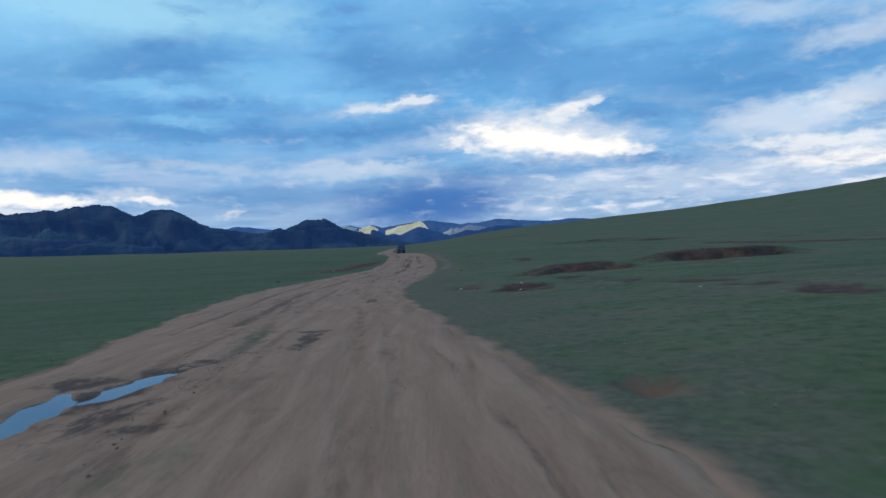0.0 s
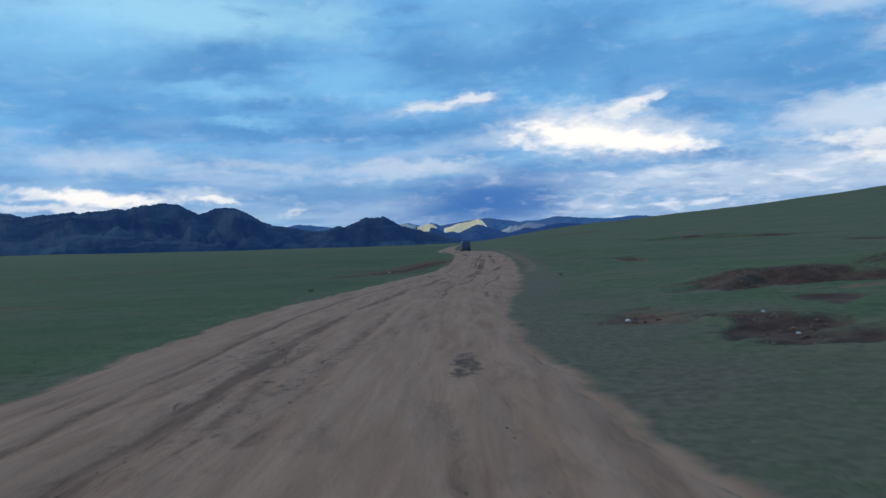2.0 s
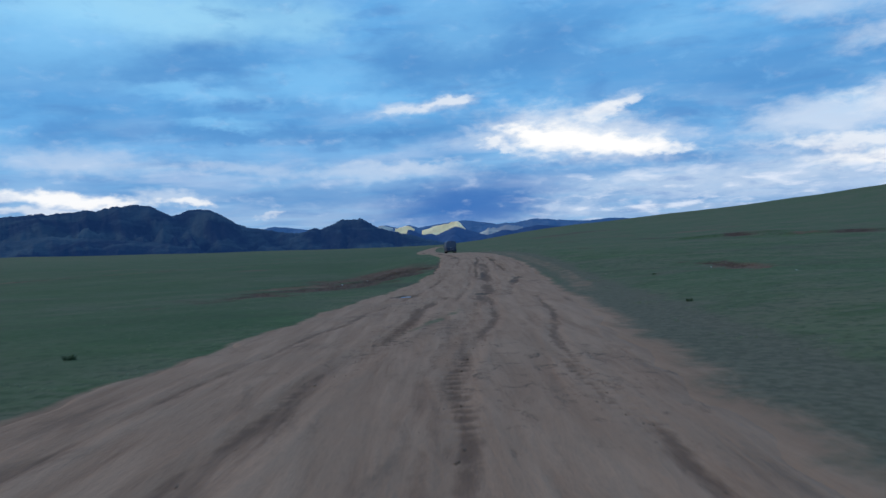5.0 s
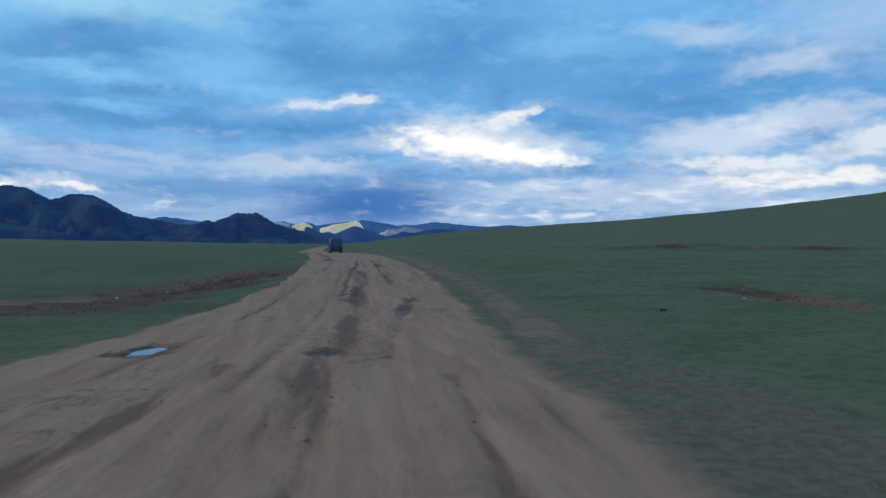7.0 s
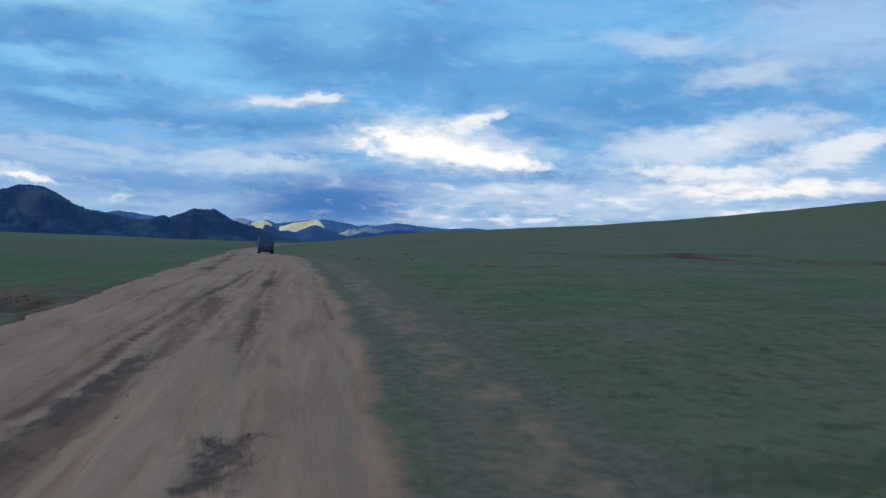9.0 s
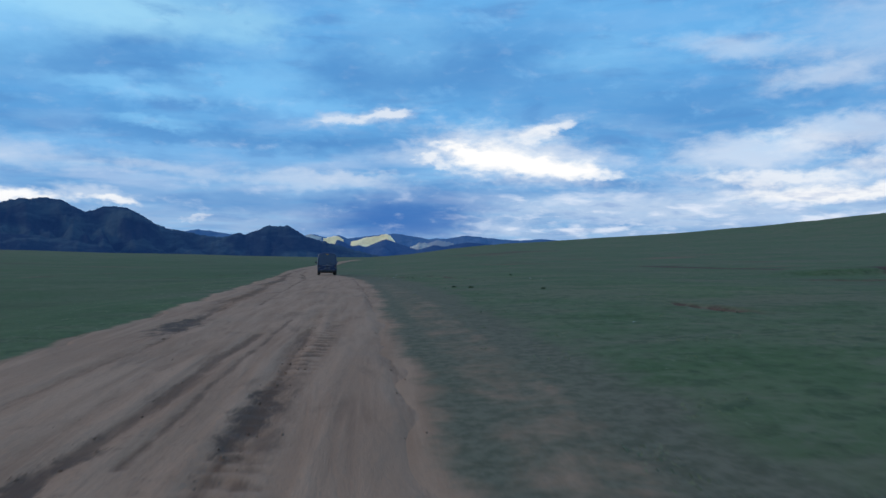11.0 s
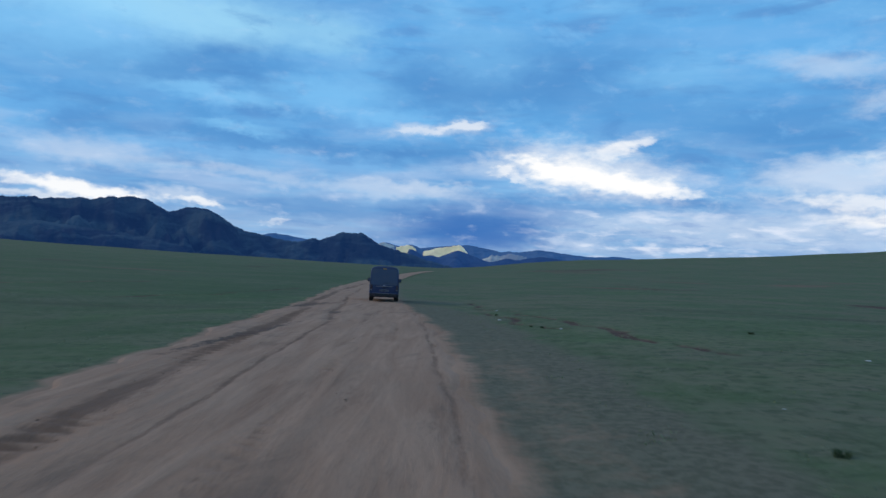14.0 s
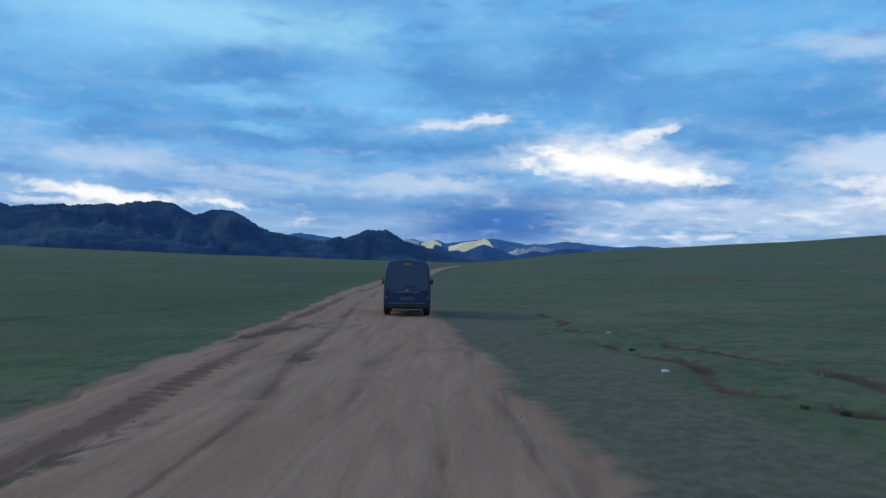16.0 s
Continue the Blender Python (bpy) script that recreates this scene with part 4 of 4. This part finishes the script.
def build_van(x, y, turn):
    paint = plain("navy_paint", (0.013, 0.026, 0.092), 0.34, 0.0, 0.5, 0.14, 3.0, 0.4)
    glass = plain("tinted_glass", (0.055, 0.074, 0.128), 0.40, 0.0, 0.5, 0.22, 2.2)
    rubber = plain("tyre_rubber", (0.018, 0.017, 0.017), 0.85, 0.0, 0.2, 0.4, 12)
    steel = plain("wheel_steel", (0.30, 0.30, 0.31), 0.45, 0.8, 0.5, 0.5, 10)
    plastic = plain("dark_plastic", (0.020, 0.022, 0.028), 0.6, 0.0, 0.3, 0.35, 8)
    chrome = plain("chrome", (0.40, 0.42, 0.46), 0.35, 1.0, 0.5, 0.25, 12)
    red = plain("red_lens", (0.040, 0.010, 0.018), 0.3, 0.0, 0.5, 0.25, 9)
    amber = plain("amber_sticker", (0.55, 0.30, 0.05), 0.5, 0.0, 0.4, 0.2, 9)
    white = plain("plate_white", (0.17, 0.18, 0.21), 0.5, 0.0, 0.4, 0.3, 12)
    ink = plain("plate_ink", (0.03, 0.03, 0.04), 0.6)
    van = new("van")
    van.location = (x, y, float(ground(x, y + 2)) + 0.022 - 0.03)
    van.scale = (0.985, 1.0, 0.89)
    van.rotation_euler = (0, 0, radians(turn))
    tagged(van, "dusty dark navy high-roofed van standing on the dirt road", "van")

    # skin: sections from tail to nose
    bm = bmesh.new()
    loop = [(-SEC_W[i], SEC_Z[i]) for i in range(len(SEC_Z))] + [(0.0, 2.305)] + [(SEC_W[i], SEC_Z[i]) for i in reversed(range(len(SEC_Z)))]
    rings = []
    for u, inset in ((0, 0.05), (0.006, 0.018), (0.018, 0.0), (0.12, 0), (0.25, 0), (0.4, 0), (0.55, 0), (0.7, 0), (0.82, 0), (0.92, 0.015), (0.97, 0.05), (1.0, 0.13)):
        ring = []
        for px, pz in loop:
            k = 1 - inset / 0.85
            zz = pz if pz < 0.5 else 0.5 + (pz - 0.5) * (1 - inset * 0.3)
            ring.append(bm.verts.new((px * k, van_rear(pz) * (1 - u) + van_front(pz) * u, zz)))
        rings.append(ring)
    for a, b in zip(rings, rings[1:]):
        for i in range(len(loop)):
            j = (i + 1) % len(loop)
            bm.faces.new((a[i], a[j], b[j], b[i]))
    for ring in (rings[0], rings[-1]):
        n = len(ring)
        for i in range(n // 2):
            quad = (ring[i], ring[i + 1], ring[n - 2 - i], ring[n - 1 - i])
            quad = list(dict.fromkeys(quad))
            if len(quad) > 2:
                bm.faces.new(quad)
    body = part("body", bm, paint, van, "dark navy painted body")

    back, lft, rgt = Vector((0, -1, 0)), Vector((-1, 0, 0)), Vector((1, 0, 0))
    at_rear = lambda s, z: s, lambda s, z: van_rear(z)
    part("rear_window", pane(*at_rear, -0.755, 0.755, 1.10, 2.12, 0.014, back, 0.11, slope=0.06), glass, van, "large dusty tinted rear window")
    bm = box(0, -0.012, 1.02, 0.92, 0.03, 0.035, 0.008)
    part("tailgate_trim", bm, steel, van, "dull chrome strip across the tailgate")
    part("emblem", box(0, -0.014, 1.075, 0.13, 0.02, 0.05, 0.009), chrome, van)
    part("tailgate_handle", box(0, -0.016, 0.93, 0.22, 0.035, 0.04, 0.01), plastic, van)
    for side in (-1, 1):
        bm = box(side * 0.735, 0.0, 0.93, 0.13, 0.05, 0.36, 0.02)
        lamp = part("tail_light", bm, red, van, "dark red tail light")
        part("reverse_lens", box(side * 0.735, -0.027, 0.80, 0.10, 0.012, 0.07, 0.004), white, lamp)
        bm = box(side * 0.62, -0.135, 0.50, 0.16, 0.015, 0.05, 0.005)
        part("reflector", bm, red, van)
    bumper = part("bumper", box(0, -0.04, 0.47, 1.68, 0.20, 0.20, 0.05), plastic, van, "dusty dark bumper")
    part("bumper_step", box(0, -0.06, 0.578, 1.30, 0.14, 0.016, 0.005), steel, bumper)
    plate = part("number_plate", box(0, -0.02, 0.76, 0.52, 0.02, 0.12, 0.006), white, van, "dusty white number plate")
    for i in range(6):
        part("plate_bar", box(-0.19 + i * 0.076, -0.033, 0.76, 0.045, 0.006, 0.07), ink, plate)
    part("roof_sticker", box(0, van_rear(2.12) - 0.008, 2.125, 0.20, 0.03, 0.07, 0.01), amber, van, "amber marker above the rear window")
    part("rear_wiper", box(0.14, van_rear(1.22) - 0.03, 1.24, 0.42, 0.02, 0.022, 0.004), plastic, van)
    bm = tube(0.035, 0.30, pose(0.45, 0.05, 0.31, 0, 0, 90), inner=0.028, segments=14)
    part("exhaust_pipe", bm, steel, van)
    part("rear_axle", tube(0.06, 1.4, pose(0, 1.05, 0.34), segments=14), plastic, van)
    part("underbody", box(0, 2.3, 0.40, 1.40, 4.2, 0.14, 0.03), plastic, van)

    for side, out in ((-1, lft), (1, rgt)):
        x_side = lambda s, z, k=side: k * van_width(z)
        y_side = lambda s, z: s
        for y0, y1 in ((0.32, 1.30), (1.38, 2.42)):
            part("side_window", pane(x_side, y_side, y0, y1, 1.16, 1.92, 0.006, out, 0.08), glass, van)
        door = part("front_door", pane(x_side, y_side, 2.52, 3.55, 0.48, 1.12, 0.007, out, 0.06), paint, van)
        part("door_window", pane(x_side, y_side, 2.55, 3.45, 1.17, 1.86, 0.006, out, 0.10), glass, door)
        part("door_handle", box(side * 0.865, 2.68, 1.02, 0.03, 0.16, 0.03, 0.006), plastic, door)
        part("side_trim", box(side * 0.852, 2.1, 0.80, 0.022, 2.4, 0.06, 0.006), plastic, van)
        mirror = part("wing_mirror", box(side * 0.965, 3.52, 1.34, 0.15, 0.10, 0.24, 0.035), plastic, van, "dark wing mirror")
        part("mirror_arm", box(side * 0.89, 3.56, 1.25, 0.14, 0.04, 0.04, 0.008), plastic, mirror)
        part("mirror_glass", box(side * 0.965, 3.467, 1.34, 0.11, 0.006, 0.18), glass, mirror)
        for wy in (1.05, 3.72):
            m = pose(side * 0.73, wy, 0.335)
            wheel = part("wheel", tube(0.335, 0.215, m, inner=0.20, segments=36), rubber, van, "dusty black tyre on a steel wheel")
            rim = part("rim", tube(0.20, 0.14, m, segments=24), steel, wheel)
            part("hub", tube(0.06, 0.19, m, segments=12), chrome, wheel)
        part("mud_flap", box(side * 0.72, 0.66, 0.30, 0.26, 0.015, 0.26, 0.004), rubber, van)
    wind = pane(lambda s, z: s, lambda s, z: van_front(z) , -0.66, 0.66, 1.20, 1.95, 0.012, Vector((0, 1, 0)), 0.10, slope=0.06)
    part("windscreen", wind, glass, van)
    part("front_bumper", box(0, 4.62, 0.47, 1.62, 0.20, 0.22, 0.05), plastic, van)
    part("grille", box(0, 4.66, 0.84, 0.86, 0.05, 0.14, 0.02), plastic, van)
    for side in (-1, 1):
        part("roof_gutter", box(side * 0.80, 2.0, 1.985, 0.03, 3.5, 0.03, 0.008), plastic, van)
        seam = box(side * 0.80, van_rear(1.2) - 0.002, 1.25, 0.012, 0.012, 1.3)
        part("tailgate_seam", seam, ink, van)
        part("side_indicator", box(side * 0.856, 3.95, 0.98, 0.02, 0.08, 0.04, 0.005), amber, van)
    part("fuel_flap", box(-0.853, 1.75, 0.93, 0.012, 0.17, 0.17, 0.01), paint, van)
    part("plate_lamp", box(0, -0.02, 0.835, 0.30, 0.03, 0.02, 0.004), plastic, van)
    for side in (-1, 1):
        part("headlight", box(side * 0.60, 4.64, 0.82, 0.26, 0.08, 0.16, 0.03), white, van)
    return van


# ---------------------------------------------------------------- small things on the grass
def build_stones():
    pale, k = material("pale_stone")
    p = k.position()
    surface(k, k.mix(k.noise(p, 9, 5, 0.6), (0.42, 0.41, 0.39), (0.66, 0.65, 0.62)), 0.9, bump=k.noise(p, 30, 4, 0.6), strength=0.3)
    rng = random.Random(5)
    spots = [(2.6, 37.6, 0.16), (4.3, 156.0, 0.17), (11.5, 144.0, 0.14), (11.9, 143.0, 0.12), (9.4, 24.0, 0.13), (9.9, 25.2, 0.10), (6.9, 137.9, 0.10), (8.2, 118.0, 0.10), (6.6, 89.0, 0.10), (13.2, 80.0, 0.13),
             (4.9, 33.0, 0.09), (5.4, 36.0, 0.10), (10.6, 119.0, 0.06), (12.0, 122.0, 0.06), (-9.5, 97.0, 0.14), (-8.0, 99.0, 0.10), (4.7, 163.4, 0.12), (6.0, 152.0, 0.09), (12.2, 88.0, 0.12), (3.9, 70.5, 0.08)]
    for x, y, size in spots:
        bm = bmesh.new()
        bmesh.ops.create_icosphere(bm, subdivisions=2, radius=size * 0.5)
        for v in bm.verts:
            v.co *= 1 + 0.45 * noise.noise(v.co * (2.2 / size) + Vector((x, y, 0)))
            v.co.z *= 0.62
        me = bpy.data.meshes.new("stone")
        bm.to_mesh(me)
        bm.free()
        ob = finish("stone", me, pale)
        ob.location = (x, y, float(ground(x, y)) + size * 0.14 - 0.04)
        ob.rotation_euler = (0, 0, rng.uniform(0, 6))
        tagged(ob, "small pale stone lying in the short grass", "stone", "stones in the grass")


def build_grass():
    """Short blades and tufts beside the road, one mesh."""
    m, k = material("grass_blades")
    rnd = k.add("ShaderNodeNewGeometry").outputs["Random Per Island"]
    c = k.mix(k.ramp(rnd, 0, 1, smooth=False), (0.19, 0.25, 0.12), (0.28, 0.28, 0.18))
    surface(k, c, 0.9, spec=0.1)
    rng = np.random.default_rng(3)
    pts = []
    for side, count in ((1, 60000), (-1, 34000)):
        y = rng.random(count) * 176
        out = rng.random(count) ** 1.7 * 22 + 0.15 + 0.25 * np.abs(rng.standard_normal(count))
        x = np.where(side > 0, edge_right(y) + out + np.interp(y, (42, 54, 160, 172), (0, 1.6, 1.4, 0)), edge_left(y) - out)
        pts.append(np.stack([x, y], 1))
    pts = np.concatenate(pts)
    clump = np.array([noise.noise((a * 0.9, b * 0.9, 7.0)) + 0.5 * noise.noise((a * 3, b * 3, 2.0)) for a, b in pts])
    pts = pts[clump > 0.30]
    z = ground(pts[:, 0], pts[:, 1])
    verts, faces = [], []
    for (x, y), h in zip(pts, z):
        tall = rng.uniform(0.012, 0.045)
        for _ in range(2):
            a = rng.uniform(0, 6.28)
            wx, wy = math.cos(a) * 0.012, math.sin(a) * 0.012
            ox, oy = rng.uniform(-0.03, 0.03), rng.uniform(-0.03, 0.03)
            i = len(verts)
            verts += [(x + ox - wx, y + oy - wy, h - 0.02), (x + ox + wx, y + oy + wy, h - 0.02), (x + ox + rng.uniform(-0.04, 0.04), y + oy + rng.uniform(-0.04, 0.04), h + tall)]
            faces.append((i, i + 1, i + 2))
    me = bpy.data.meshes.new("grass")
    me.from_pydata(verts, [], faces)
    tagged(finish("grass", me, m, False), "short green grass tufts beside the dirt road", "grass", kind="stuff")


def build_tussocks():
    """Single dark clumps of coarser grass."""
    m, k = material("tussock_grass")
    rnd = k.add("ShaderNodeNewGeometry").outputs["Random Per Island"]
    surface(k, k.mix(rnd, (0.055, 0.080, 0.040), (0.120, 0.145, 0.072)), 0.9, spec=0.1)
    rng = random.Random(14)
    for x, y, size in ((4.9, 69.3, 0.20), (6.3, 135.2, 0.18), (6.9, 134.2, 0.16), (8.3, 85.4, 0.14), (4.4, 159.1, 0.11), (5.4, 152.2, 0.11), (5.1, 152.6, 0.09), (9.3, 131.2, 0.14), (-10.5, 61.8, 0.24), (11.6, 150.6, 0.18)):
        verts, faces = [], []
        for _ in range(70):
            a, d = rng.uniform(0, 6.283), size * 0.5 * math.sqrt(rng.random())
            bx, by = d * math.cos(a), d * math.sin(a)
            lean, tall, b = rng.uniform(0.2, 0.6) * size * 0.4, size * rng.uniform(0.25, 0.5), rng.uniform(0, 6.283)
            wx, wy = 0.010 * math.cos(b), 0.010 * math.sin(b)
            ex, ey = bx + lean * math.cos(a), by + lean * math.sin(a)
            i = len(verts)
            verts += [(bx - wx, by - wy, -0.03), (bx + wx, by + wy, -0.03), ((bx + ex) / 2 + wx * 0.7, (by + ey) / 2 + wy * 0.7, tall * 0.65), ((bx + ex) / 2 - wx * 0.7, (by + ey) / 2 - wy * 0.7, tall * 0.65), (ex, ey, tall)]
            faces += [(i, i + 1, i + 2, i + 3), (i + 3, i + 2, i + 4)]
        me = bpy.data.meshes.new("grass_tussock")
        me.from_pydata(verts, [], faces)
        ob = finish("grass_tussock", me, m, False)
        ob.location = (x, y, float(ground(x, y)))
        tagged(ob, "dark green tussock of coarse grass on the steppe", "grass tussock", "tussocks in the grass")


def build_clods():
    """Crumbs of earth thrown up along the wheel tracks and at the broken turf, one mesh."""
    m, k = material("soil_clods")
    rnd = k.add("ShaderNodeNewGeometry").outputs["Random Per Island"]
    surface(k, k.mix(rnd, (0.12, 0.078, 0.056), (0.26, 0.170, 0.120)), 0.95, spec=0.1)
    rng = np.random.default_rng(8)
    spots = []
    for points, wide, deep, lugs in RUTS:
        for (ax, ay), (bx, by) in zip(points, points[1:]):
            n = int((9 if wide > 0.12 else 2) * deep * math.hypot(bx - ax, by - ay))
            t = rng.random(n)
            spots.append(np.stack([ax + (bx - ax) * t + rng.normal(0, wide * 1.1, n), ay + (by - ay) * t, rng.random(n) ** 3 * 0.020 + 0.005], 1))
    for cx, cy, rx, ry, turn, tone in PATCHES:
        if cy < 130 and rx < 12 and tone > 0.6:
            n = int(9 * rx * ry) + 15
            a, r = rng.random(n) * 6.283, np.sqrt(rng.random(n))
            u, v = rx * r * np.cos(a), ry * r * np.sin(a)
            c, q = math.cos(radians(turn)), math.sin(radians(turn))
            spots.append(np.stack([cx + u * c - v * q, cy + u * q + v * c, rng.random(n) ** 3 * 0.035 + 0.031], 1))
    spots = np.concatenate(spots)
    for cx, cy, rx, ry, turn in PUDDLES:
        spots = spots[np.hypot((spots[:, 0] - cx) / (rx * 3), (spots[:, 1] - cy) / (ry * 1.3)) > 1]
    base = ground(spots[:, 0], spots[:, 1])
    verts, faces = [], []
    for (x, y, size), z in zip(spots, base):
        i = len(verts)
        z = z - 0.10 if size > 0.03 else z
        for dx_, dy_, dz_ in ((1, 0, 0), (0, 1, 0), (-1, 0, 0), (0, -1, 0), (0, 0, 0.8), (0, 0, -0.8)):
            verts.append((x + size * (dx_ + rng.uniform(-0.4, 0.4)), y + size * (dy_ + rng.uniform(-0.4, 0.4)), z + size * (dz_ * 0.8 + rng.uniform(-0.2, 0.2)) + 0.012))
        faces += [(i, i + 1, i + 4), (i + 1, i + 2, i + 4), (i + 2, i + 3, i + 4), (i + 3, i, i + 4), (i + 1, i, i + 5), (i + 2, i + 1, i + 5), (i + 3, i + 2, i + 5), (i, i + 3, i + 5)]
    me = bpy.data.meshes.new("soil_clods")
    me.from_pydata(verts, [], faces)
    tagged(finish("soil_clods", me, m, True), "loose crumbs of brown earth along the ruts", "soil clods", kind="stuff")


build_ground()
build_mountains()
build_road()
build_puddles()
build_van(-1.2, 170.0, 4.5)
build_stones()
build_clods()
build_grass()
build_tussocks()
